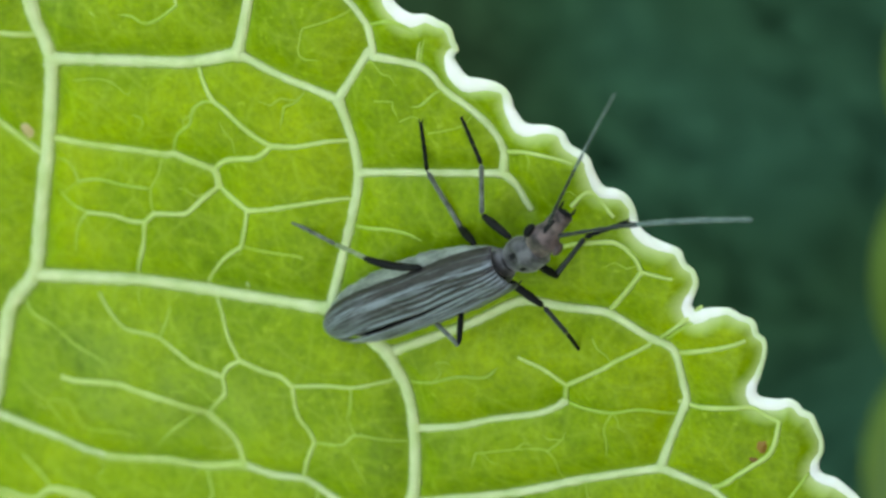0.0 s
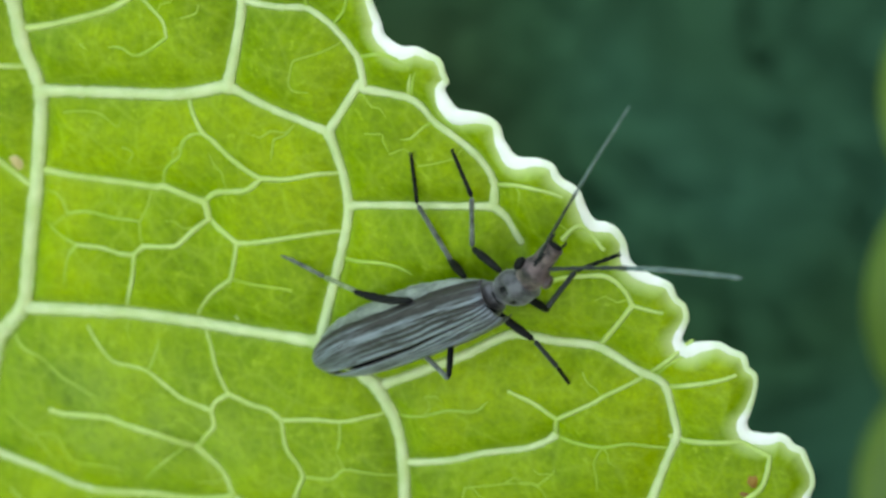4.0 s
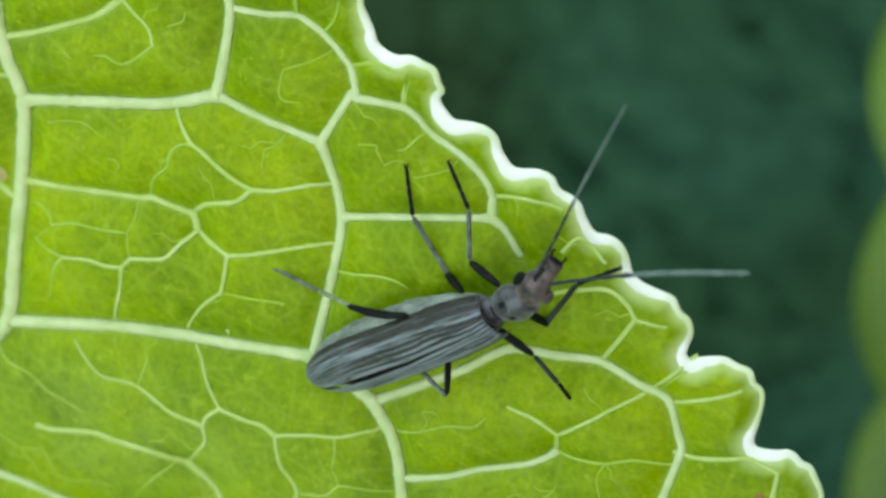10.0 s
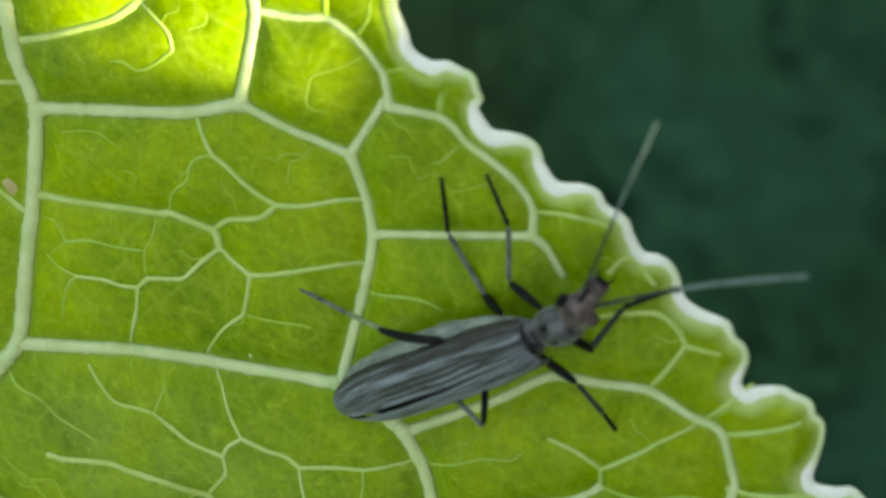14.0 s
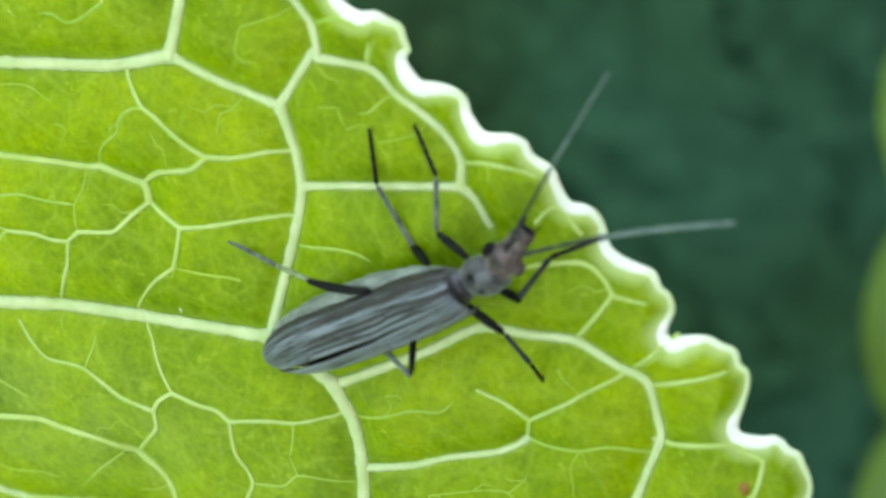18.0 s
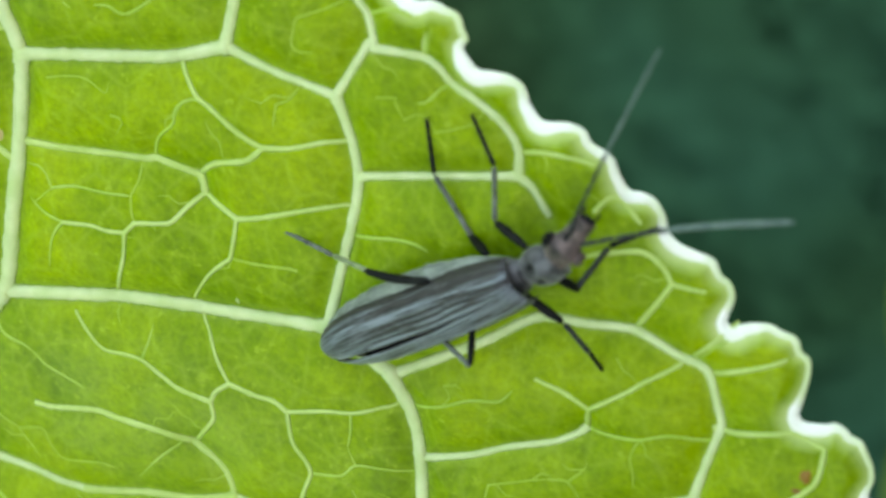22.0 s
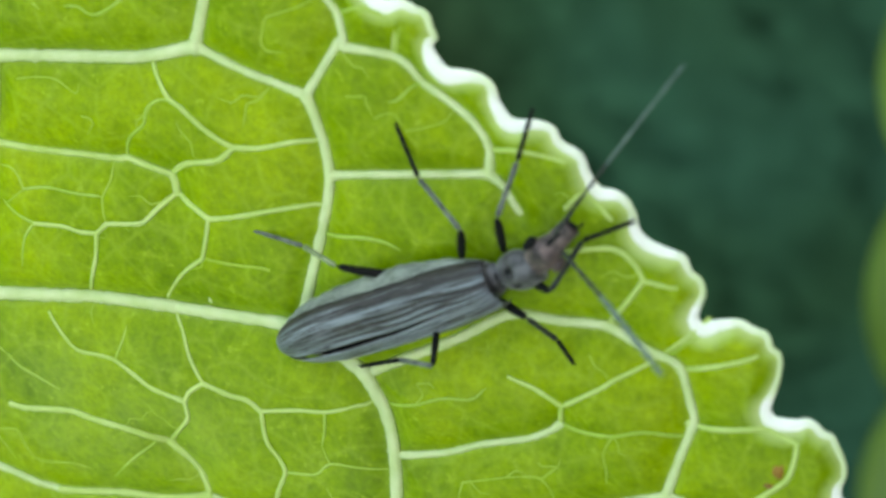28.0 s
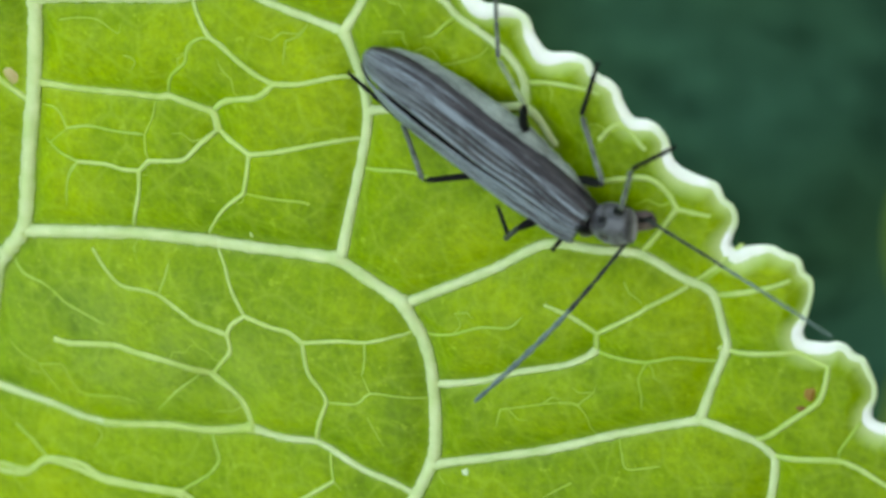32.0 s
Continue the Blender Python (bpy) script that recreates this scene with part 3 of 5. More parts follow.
def height(x, y):
    """The blade's height at a point of its plan."""
    i0 = min(max(int(np.searchsorted(GX, x)) - 1, 0), len(GX) - 2)
    j0 = min(max(int(np.searchsorted(GY, y)) - 1, 0), len(GY) - 2)
    f, g = min(1, max(0, (x - GX[i0]) / (GX[i0 + 1] - GX[i0]))), min(1, max(0, (y - GY[j0]) / (GY[j0 + 1] - GY[j0])))
    return (HEIGHT[i0, j0] * (1 - f) + HEIGHT[i0 + 1, j0] * f) * (1 - g) + (HEIGHT[i0, j0 + 1] * (1 - f) + HEIGHT[i0 + 1, j0 + 1] * f) * g


TANG = np.gradient(EDGE, axis=0)
INWARD = np.stack([TANG[:, 1], -TANG[:, 0]], 1) / (np.linalg.norm(TANG, axis=1)[:, None] + 1e-9)
TURN = np.convolve(np.gradient(np.unwrap(np.arctan2(TANG[:, 1], TANG[:, 0]))), np.ones(13) / 13, "same") / PITCH
if not inside((EDGE + INWARD * 0.3)[200:201], EDGE)[0]:
    INWARD, TURN = -INWARD, -TURN
# 1 on a tooth's swollen, lit upper side and tip, 0 in a notch
LIT_SWELL = np.clip(0.08 + 0.50 * np.clip((-INWARD @ np.array((0.2, 0.98)) - 0.25) / 0.6, 0, 1) + 0.34 * TURN, 0, 1)
LIT_SWELL = np.convolve(LIT_SWELL, np.ones(9) / 9, "same")


def build_blade(leaf):
    index = -np.ones(WITHIN.shape, int)
    verts, pale, sky_sheen = [], [], []
    keep = WITHIN & (EDGE_GAP > 0.03)
    for i, j in zip(*np.where(keep)):
        index[i, j] = len(verts)
        verts.append((GX[i] * MM, GY[j] * MM, HEIGHT[i, j] * MM))
        k = 0.0
        if EDGE_GAP[i, j] < 1.9:
            lit_swell = LIT_SWELL[np.argmin((EDGE[:, 0] - GX[i]) ** 2 + (EDGE[:, 1] - GY[j]) ** 2)]
            k = max(0.0, 1 - EDGE_GAP[i, j] / (0.46 + 0.62 * lit_swell)) * (0.7 + 0.6 * lit_swell)
        pale.append(k + 0.17 * math.exp(-VEIN_GAP[i, j] / 0.12))
        # oval of the painted sheen, broken up by noise
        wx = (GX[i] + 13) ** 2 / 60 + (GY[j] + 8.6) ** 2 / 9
        sky_sheen.append(0.13 * math.exp(-wx) * (0.6 + 0.6 * noise.noise((GX[i] * 0.5, GY[j] * 0.5, 0))))
    light_falloff = [0.5 + (v[0] / MM + 0.4 * v[1] / MM) / 34 for v in verts]  # light that weakens towards the edge, put into the colour
    faces = []
    for i in range(len(GX) - 1):
        for j in range(len(GY) - 1):
            q = (index[i, j], index[i + 1, j], index[i + 1, j + 1], index[i, j + 1])
            if min(q) >= 0:
                faces.append(q)
    me = mesh_of("blade", verts, faces, BLADE)
    for name, values in (("pale", pale), ("sky_sheen", sky_sheen), ("light_falloff", light_falloff)):
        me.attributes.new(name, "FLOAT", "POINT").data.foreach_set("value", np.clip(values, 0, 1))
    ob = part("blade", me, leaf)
    thick = ob.modifiers.new("thickness", "SOLIDIFY")
    thick.thickness, thick.offset = 0.22 * MM, -1
    return ob


def build_vein(leaf, spec, way, pitch=0.15):
    w0, w1 = spec[0], spec[1]
    n = len(way)
    s = np.linspace(0, 1, n)
    grit = np.array([noise.noise((q[0] * 2.5, q[1] * 2.5, 3)) for q in way])
    fine = np.array([noise.noise((q[0] * 7, q[1] * 7, 5)) for q in way])
    half = (w0 + (w1 - w0) * s) / 2 * (1 + 0.16 * grit + 0.19 * fine)
    half *= 1.0 + 0.2 * min(1.0, max(0.0, (0.34 - w0) / 0.1))  # the side veins stand up less and spread more
    if w0 > 0.2:  # flared at its forks
        half = half * (1 + 0.35 * np.exp(-s * n * pitch / 0.5) + 0.35 * np.exp(-(1 - s) * n * pitch / 0.5))
    if w1 < 0.1:
        half[-3:] *= (0.8, 0.55, 0.2)
    line = [(q[0], q[1], height(q[0], q[1]) + 0.2 * h) for q, h in zip(way, half)]
    a, z = np.array(line[0]), np.array(line[-1])
    da, dz = a - np.array(line[1]), z - np.array(line[-2])
    da, dz = da / np.linalg.norm(da), dz / np.linalg.norm(dz)
    line = [a + da * half[0] * 0.8, a + da * half[0] * 0.5, *line, z + dz * half[-1] * 0.5, z + dz * half[-1] * 0.8]
    half = np.array([half[0] * 0.25, half[0] * 0.8, *half, half[-1] * 0.8, half[-1] * 0.25])
    v, f = sweep(line, half, half * 0.65, 10)
    name = "main_vein" if w0 > 0.22 else "side_vein" if w0 > 0.13 else "veinlet"
    part(name, mesh_of(name, v, f, TWIG if w0 < 0.09 else {"main_vein": VEIN, "side_vein": SIDE_VEIN}.get(name, VEINLET)), leaf)


def build_rim(leaf):
    """The thick pale edge, fuller on the outside of every tooth."""
    grit = np.array([noise.noise((q[0] * 2.2, q[1] * 2.2, 7)) for q in EDGE])
    fine = np.array([noise.noise((q[0] * 5.5, q[1] * 5.5, 1)) for q in EDGE])
    full = 0.12 + 0.23 * LIT_SWELL + 0.03 * grit + 0.02 * fine
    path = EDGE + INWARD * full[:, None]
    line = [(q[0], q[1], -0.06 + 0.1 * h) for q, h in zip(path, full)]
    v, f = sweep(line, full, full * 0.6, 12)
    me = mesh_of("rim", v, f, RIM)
    me.attributes.new("lit_swell", "FLOAT", "POINT").data.foreach_set("value", np.repeat(np.clip((LIT_SWELL - 0.12) / 0.4, 0.15, 1), 12))
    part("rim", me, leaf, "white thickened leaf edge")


leaf = tagged(new("leaf"), "bright green leaf with pale veins and white scalloped edge", "leaf")
leaf.matrix_world = LEAF
build_blade(leaf)
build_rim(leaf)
for spec in VEINS:
    build_vein(leaf, spec, spline(spec[2:], 0.12), 0.12)



def spot(at, size, dark, light, label):
    """A small raised blemish of the blade."""
    m = vein_material("blemish", dark, light)
    verts, faces = [], []
    for k in range(5):
        for i in range(16):
            w = 2 * math.pi * i / 16
            r = k / 4 * (1 + 0.5 * noise.noise((math.cos(w) * 1.5, math.sin(w) * 1.5, at[0])))
            x, y = at[0] + size[0] * r * math.cos(w), at[1] + size[1] * r * math.sin(w)
            verts.append((x * MM, y * MM, (height(x, y) + 0.06 * (1 - (k / 4) ** 2) + 0.004) * MM))
    for k in range(4):
        for i in range(16):
            faces.append((k * 16 + i, k * 16 + (i + 1) % 16, (k + 1) * 16 + (i + 1) % 16, (k + 1) * 16 + i)[::-1])
    part("spot", mesh_of("spot", verts, faces, m), leaf, label)


spot((12.80, -5.21), (0.20, 0.30), (0.22, 0.07, 0.01), (0.34, 0.19, 0.02), "small reddish brown spot")
spot((12.52, -5.83), (0.16, 0.14), (0.16, 0.07, 0.01), (0.30, 0.16, 0.02), "small reddish brown spot")
spot((-18.00, 1.54), (0.32, 0.32), (0.52, 0.42, 0.16), (0.64, 0.54, 0.26), "pale orange spot")
spot((-8.34, -3.26), (0.08, 0.15), (0.5, 0.64, 0.25), (0.6, 0.72, 0.32), "tiny pale speck")
spot((-0.04, -11.51), (0.16, 0.10), (0.66, 0.78, 0.45), (0.72, 0.82, 0.5), "tiny pale speck")



def twig(rng, x, y, w):
    """A short zigzag veinlet."""
    pts = [(x, y)]
    for i in range(rng.randint(2, 4)):
        a, step = w + (-1) ** i * rng.uniform(0.2, 0.6), rng.uniform(0.3, 0.6)
        x, y = x + math.cos(a) * step, y + math.sin(a) * step
        pts.append((x, y))
    return pts


rng = random.Random(11)
made = 0
while made < 30:
    k = rng.randrange(len(WAYS))
    x, y = rng.choice(list(WAYS[k]))
    w = rng.uniform(0, 2 * math.pi)
    pts = twig(rng, x, y, w)
    i, j = int(np.searchsorted(GX, pts[-1][0])), int(np.searchsorted(GY, pts[-1][1]))
    if not (0 < i < len(GX) - 1 and 0 < j < len(GY) - 1) or not WITHIN[i, j] or EDGE_GAP[i, j] < 1.2 or VEIN_GAP[i, j] < 0.5:
        continue
    made += 1
    build_vein(leaf, (0.055, 0.035), np.array([np.array(a) + (np.array(b) - np.array(a)) * i / 3 for a, b in zip(pts, pts[1:]) for i in range(3)] + [pts[-1]]))

# ---- the beetle ----
beetle = tagged(new("beetle"), "slender grey-green beetle with ridged wing cases walking on the leaf", "beetle")


def lofted(xs, widths, tops, bottoms, name, mat, centre=lambda x: 0.0, lift=lambda x: 0.0, sides=24, ripple=None):
    """A closed body along x with half width, top and bottom heights at each x."""
    verts, faces = [], []
    for x, w, a, b in zip(xs, widths, tops, bottoms):
        for k in range(sides):
            o = 2 * math.pi * k / sides
            c, s = math.cos(o), math.sin(o)
            r = 1 + (ripple(x, o) if ripple else 0)
            verts.append((x * MM, (centre(x) + w * c * r) * MM, (lift(x) + (a if s > 0 else b) * s * r) * MM))
    n = len(xs)
    for i in range(n - 1):
        for k in range(sides):
            k2 = (k + 1) % sides
            faces.append((i * sides + k, (i + 1) * sides + k, (i + 1) * sides + k2, i * sides + k2))
    faces += [tuple(range(sides)), tuple(range((n - 1) * sides, n * sides))[::-1]]
    return mesh_of(name, verts, faces, mat)


def elytron(side):
    """One wing case, from the suture over the back to its edge above the flank, with four ribs."""
    n, m = 70, 40
    verts, faces, hair_sheen = [], [], []
    for i in range(n + 1):
        s = i / n
        x = 0.0 - 9.4 * s
        w = (0.98 if side > 0 else 1.22) + 0.20 * math.sin(min(s * 1.7, 1) * math.pi / 2) - 0.16 * s
        end = max(0.0, (s - 0.66) / 0.34)
        w *= math.sqrt(max(0.0, 1 - end ** 2.2)) * 0.95 + 0.05
        w *= 0.76 + 0.24 * math.sqrt(min(1.0, s / 0.24))
        h = (0.86 - 0.2 * s) * (math.sqrt(max(0.0, 1 - end ** 3)) * 0.85 + 0.15) * (0.8 + 0.2 * math.sqrt(min(1.0, s / 0.05)))
        gap = 0.02 + 0.15 * max(0, s - 0.12) * (1 - end ** 2)
        lean = -(0.36 * min(1.0, s / 0.45) + 0.10 * s) * min(1.0, w / 0.6)  # the left case is the wider one
        inner, outer = lean + side * gap, side * w
        tail = min(1, max(0, (s - 0.38) / 0.35))
        for j in range(m + 1):
            o = j / m
            a = o * radians(88)
            wave = o + 0.025 * noise.noise((x * 0.8, side, o * 2))
            suture = math.exp(-((o - 0.045) / 0.03) ** 2)
            broad = math.exp(-((wave - 0.44) / 0.09) ** 2) * (1 - 0.75 * tail)
            fine = (math.exp(-((wave - 0.15) / 0.025) ** 2) + 0.8 * math.exp(-((wave - 0.27) / 0.022) ** 2)) * (1 - min(1, tail * 1.3))
            # furrows have less hair, and their shade is painted in as well
            furrow = (math.exp(-((wave - 0.10) / 0.03) ** 2) + math.exp(-((wave - 0.21) / 0.03) ** 2) + 1.1 * math.exp(-((wave - 0.32) / 0.035) ** 2) + 0.8 * math.exp(-((wave - 0.60) / 0.05) ** 2)) * (1 - 0.9 * tail)
            coat = 0.98 + 1.1 * noise.noise((x * 0.6, o * 58, side)) + 0.35 * noise.noise((x * 5, o * 90, side + 2)) + 0.45 * noise.noise((x * 0.7, o * 3, side + 5))
            edge = min(1.0, max(0.0, (0.80 - o) / 0.06)) * min(1.0, o / 0.025)  # bare along the suture; shadow along the outer edge painted dark
            # the right case gets extra paleness for the sheen of the sky on it
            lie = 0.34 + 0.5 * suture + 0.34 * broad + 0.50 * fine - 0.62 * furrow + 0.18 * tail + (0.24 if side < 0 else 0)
            hair_sheen.append(lie * coat * edge)
            rib = suture + 0.8 * broad + 0.7 * fine - 0.6 * furrow
            r = 0.06 * rib * min(1, (1 - s) * 4) + 0.012 * noise.noise((x * 1.5, o * 5, side * 3))
            y = inner + (outer - inner) * math.sin(a) ** 0.95
            rise = math.sqrt(max(0.0, 1 - min(0.9994, abs(y) / w) ** 2.1))
            verts.append((x * MM, y * MM, (0.02 + h * rise + r * (0.3 + 0.7 * rise)) * MM))
    for i in range(n):
        for j in range(m):
            q = (i * (m + 1) + j, (i + 1) * (m + 1) + j, (i + 1) * (m + 1) + j + 1, i * (m + 1) + j + 1)
            faces.append(q if side > 0 else q[::-1])
    me = mesh_of("elytron", verts, faces, ELYTRA)
    me.attributes.new("hair_sheen", "FLOAT", "POINT").data.foreach_set("value", np.clip(hair_sheen, 0, 1))
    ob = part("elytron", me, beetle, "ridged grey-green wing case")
    k = ob.modifiers.new("thickness", "SOLIDIFY")
    k.thickness, k.offset = 0.05 * MM, -1


def segment(name, length, radii, mat, label="", sides=10, bow=0.0, ripple=0.0, count=1):
    """A limb piece along +x from the origin, with half widths given at even steps, and round ends."""
    n = 8 * max(1, count) + 8
    xs = np.linspace(0, 1, n)
    r = np.interp(xs, np.linspace(0, 1, len(radii)), radii)
    r = r * (1 - ripple * np.abs(np.cos(np.pi * count * xs)) ** 4)
    cap = np.clip(np.minimum(xs, 1 - xs) * length / max(radii), 0, 1)
    r = r * np.sqrt(1 - (1 - cap) ** 2 + 0.02)
    line = [(x * length, bow * math.sin(math.pi * x), 0) for x in xs]
    v, f = sweep(line, r, r, sides)
    return part(name, mesh_of(name, v, f, mat), beetle, label)


xs = np.linspace(-9.0, -0.2, 60)
ws = [(1.50 - 0.018 * (x + 4) ** 2 + 0.018 * math.cos(x * 4.2) + 0.016 * math.cos(x * 9.7 + 1)) * (1 - 0.075 * max(0, x + 3.2)) * math.sqrt(max(0.03, 1 - ((x + 4.4) / 4.75) ** 6)) for x in xs]
part("abdomen", lofted(xs, ws, [0.34 * w for w in ws], [0.45 * w for w in ws], "abdomen", FLANK, centre=lambda x: -0.03, lift=lambda x: -0.12,
                       ripple=lambda x, o: 0.006 * math.sin(x * 11)), beetle, "silvery hairy flanks of the abdomen")
beetle.children[-1].data.materials.append(BLACK)
for p in beetle.children[-1].data.polygons:
    if abs(p.center.y) / MM < 0.75 * float(np.interp(p.center.x / MM, xs, ws)) and p.center.z > 0:
        p.material_index = 1
elytron(1)
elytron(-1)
xs = np.linspace(-0.22, 1.65, 26)
ws = [0.59 + 0.16 * math.exp(-((x - 0.95) / 0.45) ** 2) - 0.07 * math.exp(-((x - 0.3) / 0.2) ** 2) for x in xs]


def pits(x, o):
    """Two pits beside the middle, one before the base, and a collar."""
    side = math.exp(-((o - 1.05) / 0.3) ** 2) + math.exp(-((o - 2.1) / 0.3) ** 2)
    return -0.20 * math.exp(-((x - 0.85) / 0.16) ** 2) * side - 0.16 * math.exp(-((x - 0.2) / 0.12) ** 2) + 0.08 * math.exp(-((o - 1.57) / 0.25) ** 2)


pronotum = part("pronotum", lofted(xs, ws, [w * 0.72 for w in ws], [w * 0.7 for w in ws], "pronotum", THORAX, ripple=pits, sides=36),
     beetle, "narrow brownish grey pronotum with dark pits")
collar = pronotum.data
collar.materials.append(BLACK)
for p in collar.polygons:
    x, y = p.center.x / MM, abs(p.center.y) / MM
    if x < -0.19 or (abs(x - 0.85) < 0.15 and 0.18 < y < 0.38) or (0.18 < x < 0.26 and y < 0.3):
        p.material_index = 1
v, f = sweep([(-0.36, 0, 0.78), (-0.18, 0, 0.80), (0.02, 0, 0.70)], (0.03, 0.11, 0.14), (0.03, 0.05, 0.05), 12)
part("scutellum", mesh_of("scutellum", v, f, BLACK), beetle, "small black scutellum")
xs = np.linspace(0, 2.2, 30)
ws = [0.43 + 0.22 * math.exp(-((x - 0.62) / 0.36) ** 2) - 0.08 * x / 2.2 for x in xs]
ws[-2:] = 0.28, 0.12
head = part("head", lofted(xs, ws, [w * 0.66 for w in ws], [w * 0.6 for w in ws], "head", HEAD,
                           ripple=lambda x, o: 0.05 * math.sin(x * 9) * math.exp(-((o - 1.57) / 0.5) ** 2)), beetle, "brownish grey head with a narrow muzzle")
head.data.materials.append(BLACK)
for p in head.data.polygons:
    x, y = p.center.x / MM, abs(p.center.y) / MM
    if x > 2.13 or (1.05 < x < 1.75 and 0.13 < p.center.y / MM < 0.25):
        p.material_index = 1


def ball(name, at, size, mat, parent, label=""):
    bm = bmesh.new()
    bmesh.ops.create_uvsphere(bm, u_segments=16, v_segments=10, radius=1.0)
    bmesh.ops.scale(bm, vec=[s * MM for s in size], verts=bm.verts)
    bmesh.ops.translate(bm, vec=[a * MM for a in at], verts=bm.verts)
    me = bpy.data.meshes.new(name)
    bm.to_mesh(me)
    bm.free()
    me.polygons.foreach_set("use_smooth", [True] * len(me.polygons))
    me.materials.append(mat)
    return part(name, me, parent, label)


for s in (1, -1):
    ball("eye", (0.66, 0.60 * s, 0.10), (0.29, 0.17, 0.24), BLACK if s > 0 else BROWN, head, "rounded black eye" if s > 0 else "rounded brown eye")
    v, f = sweep([(1.95, 0.13 * s, -0.05), (2.12, 0.22 * s, -0.06), (2.30, 0.26 * s, -0.12), (2.42, 0.24 * s, -0.16)], (0.05, 0.045, 0.05, 0.02), (0.05, 0.045, 0.05, 0.02))
    part("palp", mesh_of("palp", v, f, BLACK), head)

SEGMENTS = {}
for key in ("LF", "LM", "LH", "RF", "RM", "RH"):
    fe, ti, ta = {"LF": (1.7, 2.0, 1.75), "RF": (1.7, 2.0, 1.75), "LM": (1.75, 2.5, 1.85), "RM": (1.9, 1.4, 1.0), "LH": (2.7, 2.3, 2.1), "RH": (2.6, 2.4, 2.4)}[key]
    SEGMENTS[key] = (segment("femur", fe, (0.10, 0.15, 0.16, 0.10) if key != "RH" else (0.09, 0.11, 0.12, 0.09), BLACK, "black thigh", bow=0.16 if key == "LH" else 0.0),
                     segment("tibia", ti, (0.10, 0.09, 0.09, 0.10), PALE_SHANK if key == "LH" else FEELER if key in ("RF", "RM") else SHANK, "thin pale shin" if key == "LH" else "thin dark shin" if key in ("RF", "RM") else "thin grey shin"),
                     segment("tarsus", ta, (0.09, 0.08, 0.08, 0.07), SHANK if key == "LH" else BLACK, "jointed dark foot", ripple=0.18, count=5))
    for s in (1, -1):
        v, f = sweep([(ta - 0.04, 0.02 * s, 0), (ta + 0.06, 0.05 * s, 0.02), (ta + 0.11, 0.06 * s, -0.04), (ta + 0.13, 0.05 * s, -0.08)], (0.035, 0.032, 0.022, 0.008), (0.035, 0.032, 0.022, 0.008), 6)
        part("claw", mesh_of("claw", v, f, BLACK), SEGMENTS[key][2])


def two_tone(ob, at, mat):
    """Gives the outer stretch of a limb piece, beyond at (mm), a second material."""
    ob.data.materials.append(mat)
    for p in ob.data.polygons:
        if p.center.x > at * MM:
            p.material_index = 1


for key in "LR":
    SEGMENTS["A" + key] = (segment("antenna", 7.9, (0.075, 0.06, 0.055, 0.055, 0.05, 0.04) if key == "L" else (0.08, 0.07, 0.085, 0.10, 0.10, 0.075), FEELER, "long thin jointed antenna", bow=0.04 if key == "L" else 0.22, ripple=0.25, count=11),)
    two_tone(SEGMENTS["A" + key][0], 3.4, FEELER_TIP)

# ---- the ground and plants behind ----
def undergrowth_material():
    """Dark leaves, olive in some stretches and blue-green in others."""
    m, nt, b = material("undergrowth", 1.0)
    b.inputs["Specular IOR Level"].default_value = 0.05
    n = noise_node(nt, 17, 1.5)
    place = nt.nodes.new("ShaderNodeSeparateXYZ")
    nt.links.new(nt.nodes["Texture Coordinate"].outputs["Object"], place.inputs[0])
    drift = nt.nodes.new("ShaderNodeMath")
    drift.operation = "MULTIPLY_ADD"
    drift.inputs[1].default_value = 4.0
    nt.links.new(place.outputs["X"], drift.inputs[0])
    nt.links.new(n.outputs[0], drift.inputs[2])
    turns = nt.nodes.new("ShaderNodeMath")
    turns.operation = "PINGPONG"
    turns.inputs[1].default_value = 1.3
    nt.links.new(drift.outputs[0], turns.inputs[0])
    where = ramp(nt, turns.outputs[0], [(0.46, (0.027, 0.060, 0.024)), (0.66, (0.029, 0.082, 0.036)), (0.92, (0.036, 0.110, 0.060))])
    g = nt.nodes.new("ShaderNodeNewGeometry")
    each = ramp(nt, g.outputs["Random Per Island"], [(0.0, (0.93, 0.93, 0.93)), (1.0, (1.06, 1.06, 1.06))])
    nt.links.new(blend(nt, "MULTIPLY", 1.0, where.outputs[0], each.outputs[0]), b.inputs["Base Color"])
    return m


UNDER = undergrowth_material()


me = mesh_of("ground", [(-60, -60, -0.42), (60, -60, -0.42), (60, 60, -0.42), (-60, 60, -0.42)], [(0, 1, 2, 3)], UNDER)
tagged(new("ground", me), "dark mossy ground below the plants", "ground", kind="structure")


def foliage_material(name, stops, rough):
    m, nt, b = material(name, rough)
    g = nt.nodes.new("ShaderNodeNewGeometry")
    r = ramp(nt, g.outputs["Random Per Island"], stops)
    n = ramp(nt, noise_node(nt, 60, 4).outputs[0], [(0.3, (0.7, 0.7, 0.7)), (0.7, (1.2, 1.2, 1.2))])
    col = blend(nt, "MULTIPLY", 1.0, r.outputs[0], n.outputs[0])
    nt.links.new(col, b.inputs["Base Color"])
    leafy(m, nt, b, col, 0.25, (0.9, 1.0, 0.5))
    return m


